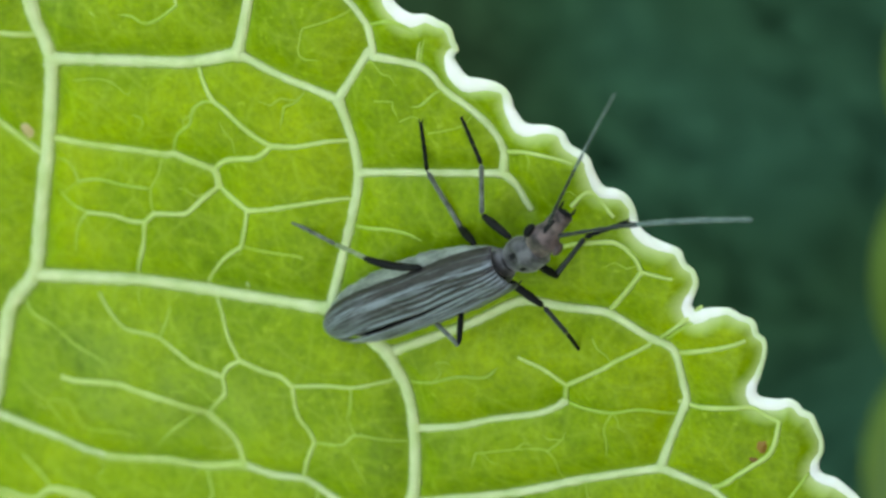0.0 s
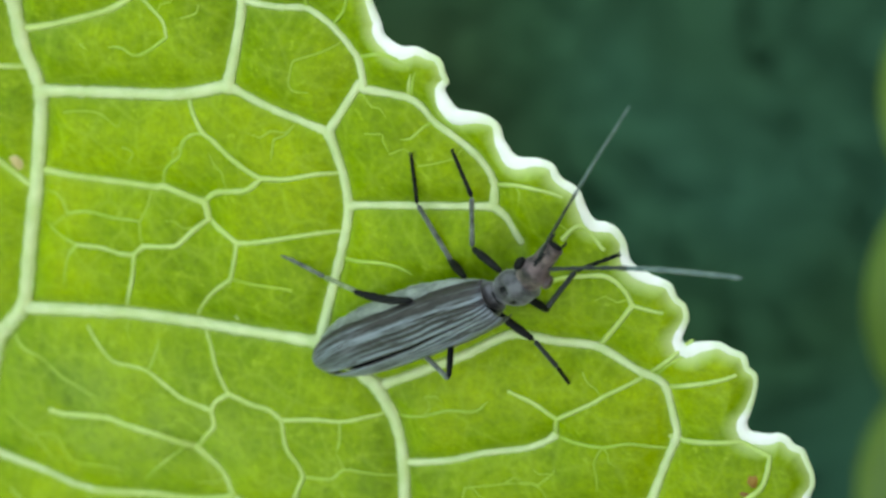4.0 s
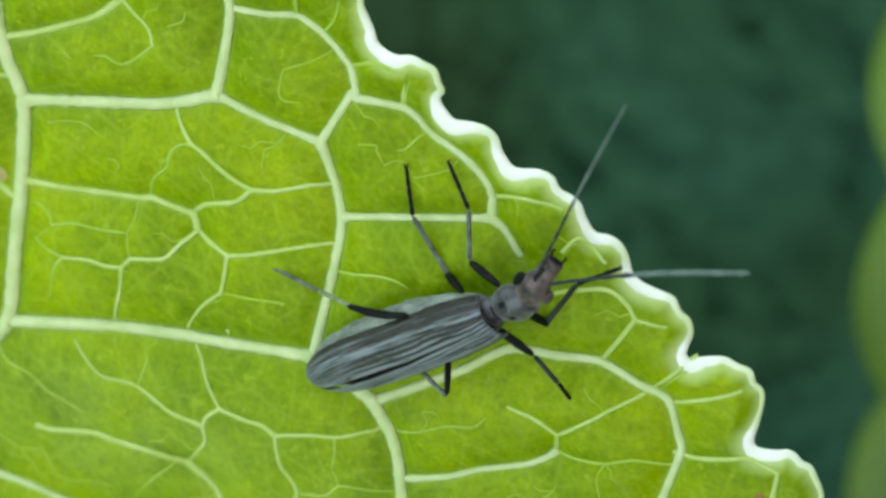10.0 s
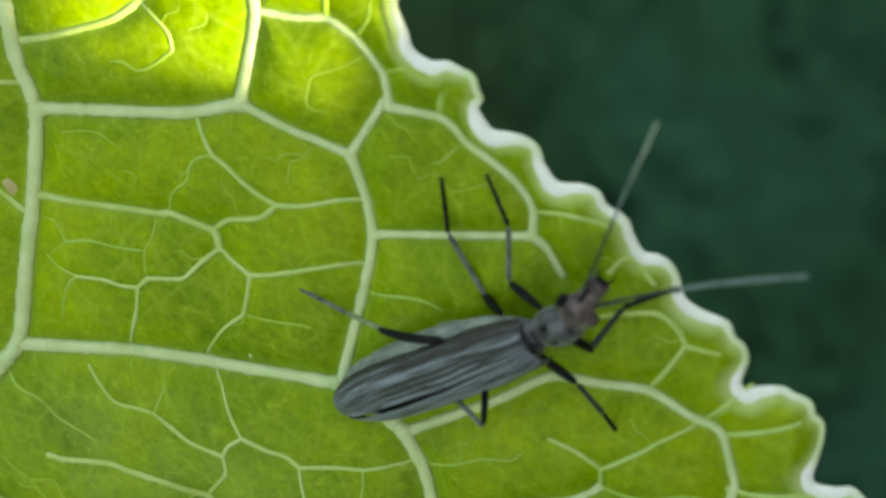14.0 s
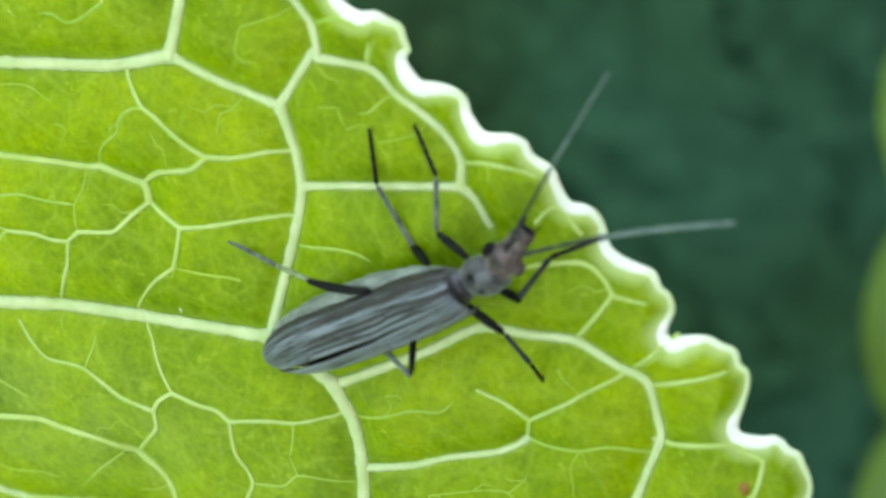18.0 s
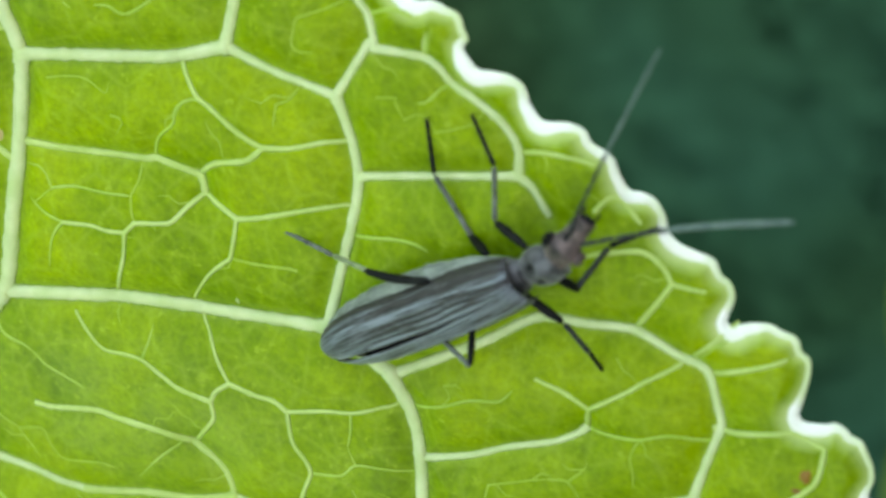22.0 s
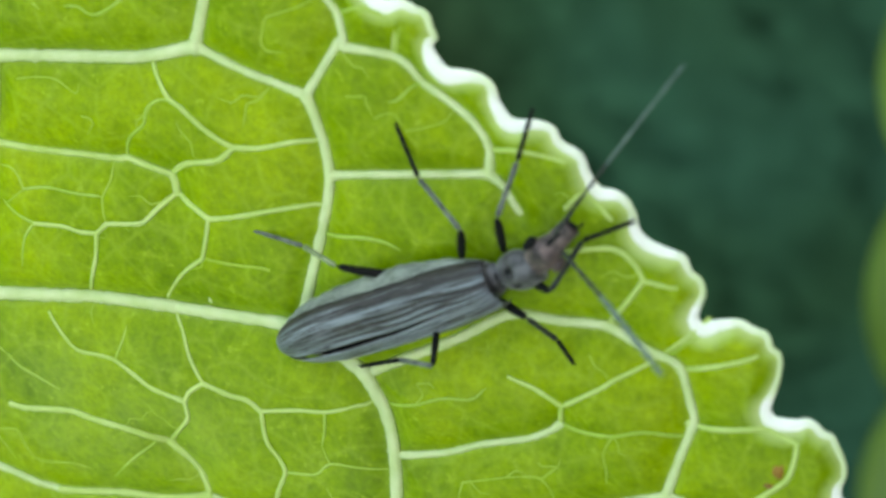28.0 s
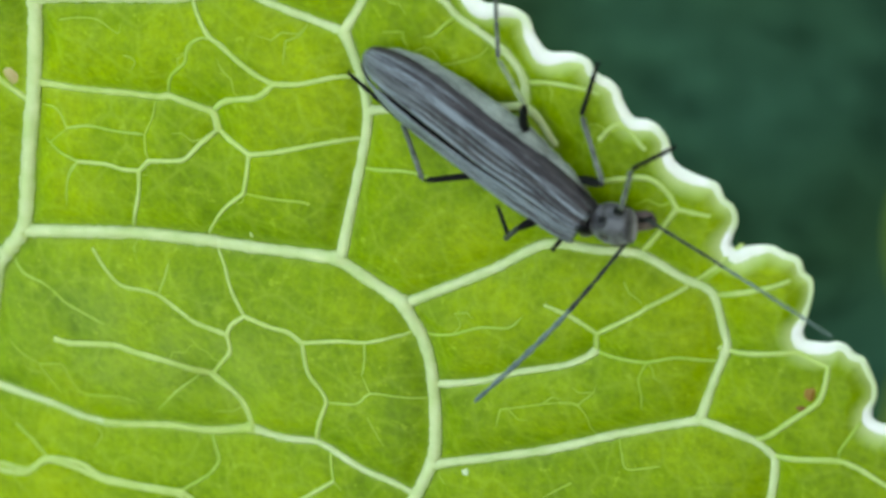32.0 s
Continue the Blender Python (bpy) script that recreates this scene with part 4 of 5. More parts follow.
def add_leaf(verts, faces, at, length, width, m, rng, teeth=0.0, n=12, k=4, bend=1.0):
    """A bent, pointed leaf, with its midrib along x of m."""
    base = len(verts)
    for i in range(n + 1):
        s = i / n
        half = width / 2 * math.sin(math.pi * s ** 0.8) ** 0.8 * (1 + teeth * (math.sin(s * 41 + 2.6) + 0.6 * math.sin(s * 170 + 1))) + 0.0004
        for j in range(-k, k + 1):
            y = half * j / k
            verts.append(m @ Vector((s * length, y, bend * (-0.35 * length * s * s + 0.25 * abs(y)))) + Vector(at))
    row = 2 * k + 1
    for i in range(n):
        for j in range(row - 1):
            a = base + i * row + j
            faces.append((a, a + row, a + row + 1, a + 1))


rng = random.Random(4)
verts, faces = [], []
for i in range(17500):
    near = i < 16000
    reach = 0.17 if near else 0.5
    at = (rng.uniform(-reach, reach) + (0.05 if near else 0), rng.uniform(-reach, reach), rng.uniform(-0.412, -0.402))
    size = rng.uniform(0.005, 0.010) if near else rng.uniform(0.025, 0.05)
    add_leaf(verts, faces, at, size, size * rng.uniform(0.4, 0.65), pose(0, 0, 0, rng.uniform(-4, 4), rng.uniform(-8, -3), rng.uniform(0, 360)), rng, n=4, k=1, bend=0.25)
tagged(new("undergrowth", mesh_of("undergrowth", verts, faces, UNDER)), "dark blue-green leaves of the plants far below", "plants", kind="stuff")

# ---- the plant's other leaf and the stalks ----
SIDE_LEAF = foliage_material("side_leaf", [(0.0, (0.112, 0.205, 0.020)), (1.0, (0.112, 0.205, 0.020))], 0.5)
other = tagged(new("leaf"), "yellow-green leaf hanging lower beside the dark plants", "leaf")


def lobed_leaf(at, length, width, lobe, depth):
    """A broad leaf along y with rounded lobes down both edges, a midrib fold and a slow wave; at is its base on the midrib."""
    verts, faces = [], []
    n, k = 220, 8
    for i in range(n + 1):
        s = i / n
        y = s * length
        env = math.sin(math.pi * min(1, s * 0.93 + 0.07) ** 0.85) ** 0.6
        half = max(0.0006, width / 2 * env - depth * (1 - abs(math.cos(math.pi * (at[1] + y - SIDE_LOBE) / lobe)) ** 0.7))
        for j in range(-k, k + 1):
            x = half * j / k
            z = 0.10 * abs(x) + 0.0015 * math.sin(y * 160 + x * 60) - 0.004 * (j / k) ** 4
            verts.append((at[0] + x, at[1] + y, at[2] + z))
    row = 2 * k + 1
    for i in range(n):
        for j in range(row - 1):
            q = i * row + j
            faces.append((q, q + 1, q + row + 1, q + row))
    return mesh_of("blade", verts, faces, SIDE_LEAF)


SIDE_LOBE = -0.0017
ob = part("blade", lobed_leaf((0.0687, -0.0967, -0.110), 0.20, 0.070, 0.017, 0.0032), other)
ob.modifiers.new("thickness", "SOLIDIFY").thickness = 0.0003


def stalk(thing, pts, r0, r1):
    line = spline(pts, 6.0)
    rr = np.linspace(r0, r1, len(line))
    v, f = sweep(line, rr, rr, 10)
    part("stalk", mesh_of("stalk", v, f, VEIN), thing, "pale green stalk")


stalk(other, [(68.6, -81.7, -109.5), (68.6, -99.7, -114), (66, -112, -240), (60, -108, -420)], 1.2, 2.2)
foot = LEAF @ Vector((-0.044, -0.034, 0))
foot_mm = [c / MM for c in foot]
to_leaf = LEAF.inverted()
stalk(leaf, [[c / MM for c in to_leaf @ Vector([q * MM for q in p])] for p in
             ((-38, -24, -30), foot_mm, (foot_mm[0] - 8, foot_mm[1] - 6, -90), (foot_mm[0] - 10, foot_mm[1] - 8, -220), (foot_mm[0], foot_mm[1], -420))], 1.0, 2.6)

# an unseen shrub, added to keep the sun off the leaf
SHRUB = foliage_material("shrub", [(0.0, (0.03, 0.075, 0.02)), (1.0, (0.06, 0.13, 0.03))], 0.5)
rng = random.Random(9)
across = SUN_WAY.cross(Vector((0, 0, 1))).normalized()
verts, faces = [], []
GAP_AT = Vector((-11.06, 13.38))  # where the sun comes through, in the leaf's plan
GAP = LEAF @ Vector((*(GAP_AT * MM), 0))
SUN_IN = to_leaf.to_3x3() @ SUN_WAY
facing = SUN_WAY.to_track_quat("Z", "X").to_matrix().to_4x4()


def clear_of_gap(vs, room):
    """True if no point of vs shades the gap's oval on the leaf."""
    for v in vs:
        q = (to_leaf @ v) / MM
        u = q.xy - SUN_IN.xy * q.z / SUN_IN.z - GAP_AT
        if (u.x / (4.0 * room)) ** 2 + (u.y / (6.0 * room)) ** 2 < 1:
            return False
    return True


def shrub_leaf(at, size, turn, room):
    vs, fs = [], []
    off = at - GAP - SUN_WAY * (at - GAP).dot(SUN_WAY)
    near = off.length < 0.09
    add_leaf(vs, fs, at, size, size * 0.6, turn, rng, n=24 if near else 7, k=8 if near else 3)
    if not near or clear_of_gap(vs, room):
        faces.extend(tuple(k + len(verts) for k in f) for f in fs)
        verts.extend(vs)


for i in range(6600):
    at = SUN_WAY * rng.uniform(0.20, 0.34) + across * rng.uniform(-0.46, 0.46)
    at.z += rng.uniform(-0.64, 0.20)
    if at.z > -0.40:
        shrub_leaf(at, rng.uniform(0.035, 0.06), facing @ pose(0, 0, 0, rng.uniform(-30, 30), rng.uniform(-30, 30), rng.uniform(0, 360)), 1.15)
for ring, count in ((0.018, 16), (0.034, 22), (0.055, 26)):  # twigs round the gap in the shrub
    for i in range(count):
        w = 360 / count * i
        spot_m = facing @ pose(0, 0, 0, 0, 0, w)
        at = GAP + SUN_WAY * rng.uniform(0.20, 0.23) + (spot_m @ Vector((ring, -0.02, 0)))
        shrub_leaf(at, 0.045, spot_m @ pose(0, 0, 0, rng.uniform(-6, 6), rng.uniform(-6, 6), 90 + rng.uniform(-8, 8)), 1.0)
for i in range(550):  # small leaves close round the gap
    w, r = rng.uniform(0, 2 * math.pi), 0.032 * math.sqrt(rng.random())
    at = GAP + SUN_WAY * rng.uniform(0.20, 0.23) + facing.to_3x3() @ Vector((r * math.cos(w), r * math.sin(w), 0))
    shrub_leaf(at, rng.uniform(0.009, 0.015), facing @ pose(0, 0, 0, rng.uniform(-12, 12), rng.uniform(-12, 12), rng.uniform(0, 360)), rng.uniform(0.85, 1.1))
tagged(new("shrub", mesh_of("shrub", verts, faces, SHRUB)), "unseen dark green shrub leaves added to shade the leaf", "shrub", kind="stuff")
# unseen leaf added over the gap; its swing lets the sun patch through
verts, faces = [], []
flat = SUN_WAY.to_track_quat("Z", "X").to_matrix().to_4x4()
add_leaf(verts, faces, (-0.03, 0, 0), 0.06, 0.05, Matrix.Identity(4), rng)
swinging = tagged(new("shrub_leaf"), "unseen broad dark leaf added to open and shut the sun gap", "leaf")
part("blade", mesh_of("blade", verts, faces, SHRUB), swinging)


# ---- movement ----
def aim(a, b):
    """A pose in the beetle's space at a, with x towards b."""
    a, b = Vector(a) * MM, Vector(b) * MM
    x = (b - a).normalized()
    y = Vector((0, 0, 1)).cross(x).normalized()
    return Matrix.Translation(a) @ Matrix((x, y, x.cross(y))).transposed().to_4x4()


def stride(key, rows):
    femur, tibia, tarsus = SEGMENTS[key]
    last = rows[-1]
    if last[0] < 32:
        rows = rows + [(32, *last[1:])]
    for i, ob in enumerate((femur, tibia, tarsus)):
        walk(ob, [(r[0], aim(r[1 + i], r[2 + i])) for r in rows])


def sway(side, rows):
    walk(SEGMENTS["A" + side][0], [(t, aim(a, b)) for t, a, b in rows])


def motions():
    walk(beetle, [(t, LEAF @ pose(x * MM, y * MM, z * MM, 0, 0, turn) @ pose(0, 0, 0, 0, -pitch, 0) @ pose(0, 0, 0, roll)) for t, x, y, z, turn, pitch, roll in (
        (0, 3.34, 1.08, 1.98, 32.7, 7.8, 15.0),
        (27.6, 3.34, 1.08, 1.98, 32.7, 7.8, 15.0),
        (28, 3.12, 0.41, 1.10, 28.0, 2.1, 15.0),
        (28.3, 2.86, 0.68, 1.15, 9.6, 1.5, 14.1),
        (28.5, 3.32, 0.43, 1.15, 7.2, 1.6, 13.5),
        (29, 3.43, 0.72, 1.15, 0.7, 1.5, 12.0),
        (29.5, 3.91, 0.61, 1.14, -5.5, 1.5, 7.0),
        (30, 3.94, -0.14, 1.15, -21.5, 1.5, 3.0),
        (30.5, 4.22, -0.41, 1.14, -30.7, 1.5, 3.0),
        (31, 5.00, 0.26, 1.15, -28.7, 1.5, 2.0),
        (31.5, 5.24, 0.60, 1.15, -26.0, 1.5, 2.0),
        (32, 5.10, 0.27, 1.15, -30.6, 1.5, 2.0),
    )])
    def prothorax(t):
        """The front body's turn to the left and its nod, in the beetle's space."""
        rows = ((0, 0, 0), (28.3, 0, 0), (28.5, 6, 0), (29, 14, 0), (29.5, 24, 0), (30, 32, 0), (30.5, 35, -2), (31, 37, -4), (31.5, 38, -5), (32, 38, -6))
        for (t0, turn0, nod0), (t1, turn1, nod1) in zip(rows, rows[1:]):
            if t0 <= t <= t1:
                k = (t - t0) / (t1 - t0)
                return pose(0, 0, 0, 0, nod0 + (nod1 - nod0) * k, turn0 + (turn1 - turn0) * k)

    walk(pronotum, [(t, prothorax(t)) for t in (0, 28.3, 28.5, 29, 29.5, 30, 30.5, 31, 31.5, 32)])
    walk(head, [(t, prothorax(t) @ pose(x * MM, y * MM, z * MM, 0, nod, turn)) for t, x, y, z, nod, turn in (
        (0, 1.55, 0.1, 0.1, 8, 22), (27.6, 1.55, 0.1, 0.1, 8, 22), (28, 1.55, 0.1, 0.1, 8, 22), (28.5, 1.5, 0.05, 0.08, 8, 18), (29, 1.45, 0, 0.05, 14, 20), (29.5, 1.25, 0, 0.18, 30, 14), (30.0, 1.0, 0, 0.3, 46, 8), (31.0, 0.8, 0, 0.3, 54, 0), (32.0, 0.7, 0, 0.3, 54, -16)
    )])
    # the added leaf uncovers the gap while the sun patch shows
    shut = Matrix.Translation(GAP + SUN_WAY * 0.19) @ flat
    ajar = Matrix.Translation(GAP + SUN_WAY * 0.19 + across * -0.036 + Vector((0, 0, 0.012))) @ flat
    half = Matrix.Translation(GAP + SUN_WAY * 0.19 + across * -0.0195 + Vector((0, 0, 0.008))) @ flat
    walk(swinging, [(0, shut), (12.5, shut), (13.0, half), (13.6, ajar), (14.02, ajar), (14.17, shut), (14.25, shut), (14.5, half), (15.2, shut), (32, shut)])
    walk(other, [(t, pose(x * MM, y * MM, 0)) for t, x, y in (
        (0, 0.4, 0.4), (1, 0.4, -0.4), (3, 1.2, 0.9), (6, -1.6, 1.7), (7, -1.9, 1.9), (9, -0.9, -0.6), (10, 0.2, 0.0), (11, 0.2, 1.4), (13, 1.0, -1.7), (17, -0.4, -0.4), (18, 1.6, -0.9), (22, 0.2, -1.1), (28, -0.2, -1.1), (32, -0.2, -1.1)
    )])
    stride("LH", [
        (0, (-3.10, 1.14, 0.30), (-5.35, 2.13, -0.05), (-7.30, 2.61, -1.17), (-8.77, 4.05, -1.58)),
        (27.6, (-3.10, 1.14, 0.30), (-5.35, 2.13, -0.05), (-7.30, 2.61, -1.17), (-8.77, 4.05, -1.58)),
        (28, (-3.10, 0.75, -0.55), (-4.94, 2.52, 0.36), (-6.75, 2.87, -1.02), (-8.54, 3.84, -1.50)),
        (28.5, (-3.10, 0.75, -0.55), (-5.70, 1.21, -0.80), (-6.26, 3.37, -1.37), (-7.57, 4.95, -1.82)),
        (29, (-3.10, 0.75, -0.55), (-5.79, 0.69, -0.80), (-6.59, 2.84, -0.89), (-8.34, 3.87, -1.41)),
        (29.5, (-3.10, 0.75, -0.55), (-5.07, 2.17, 0.62), (-7.11, 2.27, -0.44), (-8.96, 3.18, -0.87)),
        (30, (-3.10, 0.75, -0.55), (-3.78, 2.90, 0.94), (-5.53, 3.87, -0.19), (-7.24, 5.08, -0.46)),
        (30.5, (-3.10, 0.75, -0.55), (-3.71, 3.16, 0.51), (-5.20, 4.62, -0.46), (-6.67, 6.00, -1.08)),
        (31, (-3.10, 0.75, -0.55), (-3.80, 2.80, 1.06), (-5.44, 2.91, -0.55), (-6.57, 4.66, -0.80)),
        (31.5, (-3.10, 0.75, -0.55), (-3.25, 2.54, 1.47), (-5.04, 3.03, 0.11), (-6.37, 4.33, -0.87)),
        (32, (-3.10, 0.75, -0.55), (-3.77, 2.85, 1.01), (-5.54, 2.70, -0.45), (-6.80, 4.32, -0.87)),
    ])
    stride("LM", [
        (0, (-1.10, 0.80, -0.50), (-2.10, 1.04, -1.53), (-2.23, 3.42, -2.26), (-1.49, 4.99, -2.85)),
        (27.6, (-1.10, 0.80, -0.50), (-2.10, 1.04, -1.53), (-2.23, 3.42, -2.26), (-1.49, 4.99, -2.85)),
        (28, (-1.10, 0.80, -0.50), (-0.07, 2.11, 0.04), (-1.32, 3.70, -1.43), (-1.38, 5.38, -2.19)),
        (28.5, (-1.10, 0.80, -0.50), (-0.05, 2.16, -0.15), (-0.64, 3.88, -1.69), (0.28, 5.40, -2.14)),
        (29, (-1.10, 0.80, -0.50), (-0.11, 1.99, 0.31), (-1.09, 3.64, -1.29), (-0.52, 5.27, -1.96)),
        (29.5, (-1.10, 0.80, -0.50), (-0.11, 2.03, 0.26), (-1.74, 3.51, -0.91), (-1.53, 5.29, -1.41)),
        (30, (-1.10, 0.80, -0.50), (-0.90, 2.43, 0.11), (-2.93, 3.59, -0.78), (-3.33, 5.38, -1.01)),
        (30.5, (-1.10, 0.80, -0.50), (-1.58, 2.39, 0.05), (-3.81, 3.22, -0.71), (-4.56, 4.90, -0.83)),
        (31, (-1.10, 0.80, -0.50), (-0.19, 1.93, 0.49), (-2.08, 2.85, -0.87), (-2.48, 4.65, -0.98)),
        (31.5, (-1.10, 0.80, -0.50), (0.00, 1.63, 0.58), (-1.94, 2.50, -0.73), (-2.27, 4.31, -0.97)),
        (32, (-1.10, 0.80, -0.50), (-0.22, 1.90, 0.54), (-2.23, 2.74, -0.70), (-2.74, 4.49, -1.00)),
    ])
    stride("LF", [
        (0, (0.45, 0.50, -0.50), (-0.71, 1.38, -1.38), (0.30, 2.98, -2.00), (0.12, 4.44, -2.94)),
        (27.6, (0.45, 0.50, -0.50), (-0.71, 1.38, -1.38), (0.30, 2.98, -2.00), (0.12, 4.44, -2.94)),
        (28, (0.45, 0.50, -0.50), (1.22, 1.99, -0.21), (2.32, 3.08, -1.46), (3.45, 4.27, -2.07)),
        (28.5, (0.45, 0.50, -0.50), (0.76, 2.16, -0.31), (0.82, 3.66, -1.62), (1.32, 5.25, -2.14)),
        (29, (0.45, 0.50, -0.50), (1.20, 1.66, 0.49), (1.89, 2.05, -1.35), (3.38, 2.93, -1.64)),
        (29.5, (0.45, 0.50, -0.50), (1.16, 1.59, 0.60), (1.03, 2.50, -1.18), (1.90, 3.99, -1.44)),
        (30, (0.45, 0.50, -0.50), (1.11, 1.77, 0.42), (1.24, 3.67, 1.02), (1.49, 4.19, -0.63)),
        (30.5, (0.45, 0.50, -0.50), (0.97, 1.82, 0.44), (1.00, 3.82, 0.48), (2.06, 4.30, -0.82)),
        (31, (0.45, 0.50, -0.50), (0.73, 1.73, 0.64), (0.98, 3.44, 1.64), (1.97, 3.88, 0.26)),
        (31.5, (0.45, 0.50, -0.50), (0.73, 1.58, 0.78), (0.59, 3.43, 1.53), (1.39, 3.98, 0.08)),
        (32, (0.45, 0.50, -0.50), (0.75, 1.63, 0.73), (0.30, 3.52, 1.24), (0.92, 4.19, -0.25)),
    ])
    stride("RF", [
        (0, (0.45, -0.50, -0.50), (0.40, -1.91, -1.10), (2.20, -1.16, -1.66), (3.94, -1.32, -1.95)),
        (27.6, (0.45, -0.50, -0.50), (0.40, -1.91, -1.10), (2.20, -1.16, -1.66), (3.94, -1.32, -1.95)),
        (28, (0.45, -0.50, -0.50), (1.78, -0.83, 0.50), (3.25, -0.00, -0.56), (4.95, -0.13, -0.95)),
        (28.5, (0.45, -0.50, -0.50), (1.93, -0.18, 0.31), (2.37, -0.08, -0.82), (3.48, 1.00, -1.18)),
        (29.5, (0.45, -0.50, -0.50), (1.35, 0.22, 0.75), (0.97, -1.40, -0.36), (0.47, -1.04, 1.27)),
        (30, (0.45, -0.50, -0.50), (0.97, 0.27, 0.92), (0.78, -0.93, -0.67), (0.47, -1.09, 1.04)),
        (31, (0.45, -0.50, -0.50), (0.51, 0.25, 1.02), (-0.22, -1.00, -0.35), (-0.27, -0.59, 1.35)),
        (31.5, (0.45, -0.50, -0.50), (0.34, 0.01, 1.12), (0.06, -1.33, -0.34), (-0.23, -1.23, 1.38)),
        (32, (0.45, -0.50, -0.50), (-0.03, 0.21, 0.97), (-0.38, -1.20, -0.41), (-0.31, -0.87, 1.31)),
    ])
    stride("RM", [
        (0, (-1.10, -0.80, -0.50), (-0.23, -2.47, -0.23), (-0.17, -3.87, -0.18), (-0.43, -4.81, -0.38)),
        (27.6, (-1.10, -0.80, -0.50), (-0.23, -2.47, -0.23), (-0.17, -3.87, -0.18), (-0.43, -4.81, -0.38)),
        (28, (-1.10, -0.80, -0.50), (0.34, -1.62, 0.43), (0.61, -2.96, 0.15), (0.66, -3.96, 0.24)),
        (28.5, (-1.10, -0.80, -0.50), (0.52, -1.84, -0.24), (1.62, -2.61, 0.04), (1.90, -3.57, -0.04)),
        (29, (-1.10, -0.80, -0.50), (0.25, -1.20, 0.78), (0.49, -2.14, 0.55), (0.23, -3.03, 0.17)),
        (29.5, (-1.10, -0.80, -0.50), (-0.33, -1.00, 1.23), (-0.65, -1.61, 0.50), (-0.94, -2.33, -0.14)),
        (30, (-1.10, -0.80, -0.50), (-0.65, -0.87, 1.34), (-0.93, -1.37, 0.52), (-1.12, -1.95, -0.27)),
        (30.5, (-1.10, -0.80, -0.50), (-2.77, -1.23, 0.30), (-3.65, -1.66, 0.09), (-4.07, -2.50, -0.26)),
        (31, (-1.10, -0.80, -0.50), (-1.22, -0.83, 1.40), (-1.39, -1.61, 0.80), (-1.94, -1.89, 0.01)),
        (31.5, (-1.10, -0.80, -0.50), (-1.25, -2.69, -0.39), (-1.67, -2.25, 0.41), (-2.24, -2.23, -0.41)),
        (32, (-1.10, -0.80, -0.50), (-1.69, -1.10, 1.28), (-1.84, -1.94, 0.76), (-2.79, -1.39, 0.47)),
    ])
    stride("RH", [
        (0, (-3.10, -0.75, -0.55), (-2.70, -1.53, 1.91), (-4.46, -1.24, 0.33), (-6.66, -1.06, -0.53)),
        (27.6, (-3.10, -0.75, -0.55), (-2.70, -1.53, 1.91), (-4.46, -1.24, 0.33), (-6.66, -1.06, -0.53)),
        (28, (-3.10, -0.75, -0.55), (-2.84, -1.35, 1.98), (-4.88, -1.54, 0.75), (-7.09, -1.86, -0.05)),
        (28.5, (-3.10, -0.75, -0.55), (-2.75, -0.90, 2.01), (-4.41, -1.30, 0.32), (-6.67, -1.90, -0.21)),
        (29, (-3.10, -0.75, -0.55), (-3.23, -2.17, 1.62), (-5.35, -2.43, 0.53), (-7.11, -4.05, 0.41)),
        (29.5, (-3.10, -0.75, -0.55), (-4.02, -1.17, 1.84), (-5.37, -2.06, 0.07), (-6.63, -0.60, 1.50)),
        (30, (-3.10, -0.75, -0.55), (-4.15, -1.11, 1.80), (-5.72, -1.42, 0.02), (-7.29, 0.35, 0.43)),
        (30.5, (-3.10, -0.75, -0.55), (-5.05, -1.98, 0.73), (-7.15, -1.33, -0.21), (-9.38, -0.36, -0.45)),
        (31, (-3.40, -0.90, -0.40), (-5.31, -1.99, 0.78), (-6.52, -0.11, 1.65), (-9.39, 0.70, 1.80)),
        (31.5, (-3.10, -0.75, -0.55), (-5.06, -1.52, 0.98), (-7.36, -1.11, 0.41), (-9.66, -0.49, 0.14)),
        (32, (-3.40, -0.90, -0.40), (-5.30, -2.20, 0.87), (-7.21, -1.75, -0.52), (-10.12, -1.25, -0.24)),
    ])
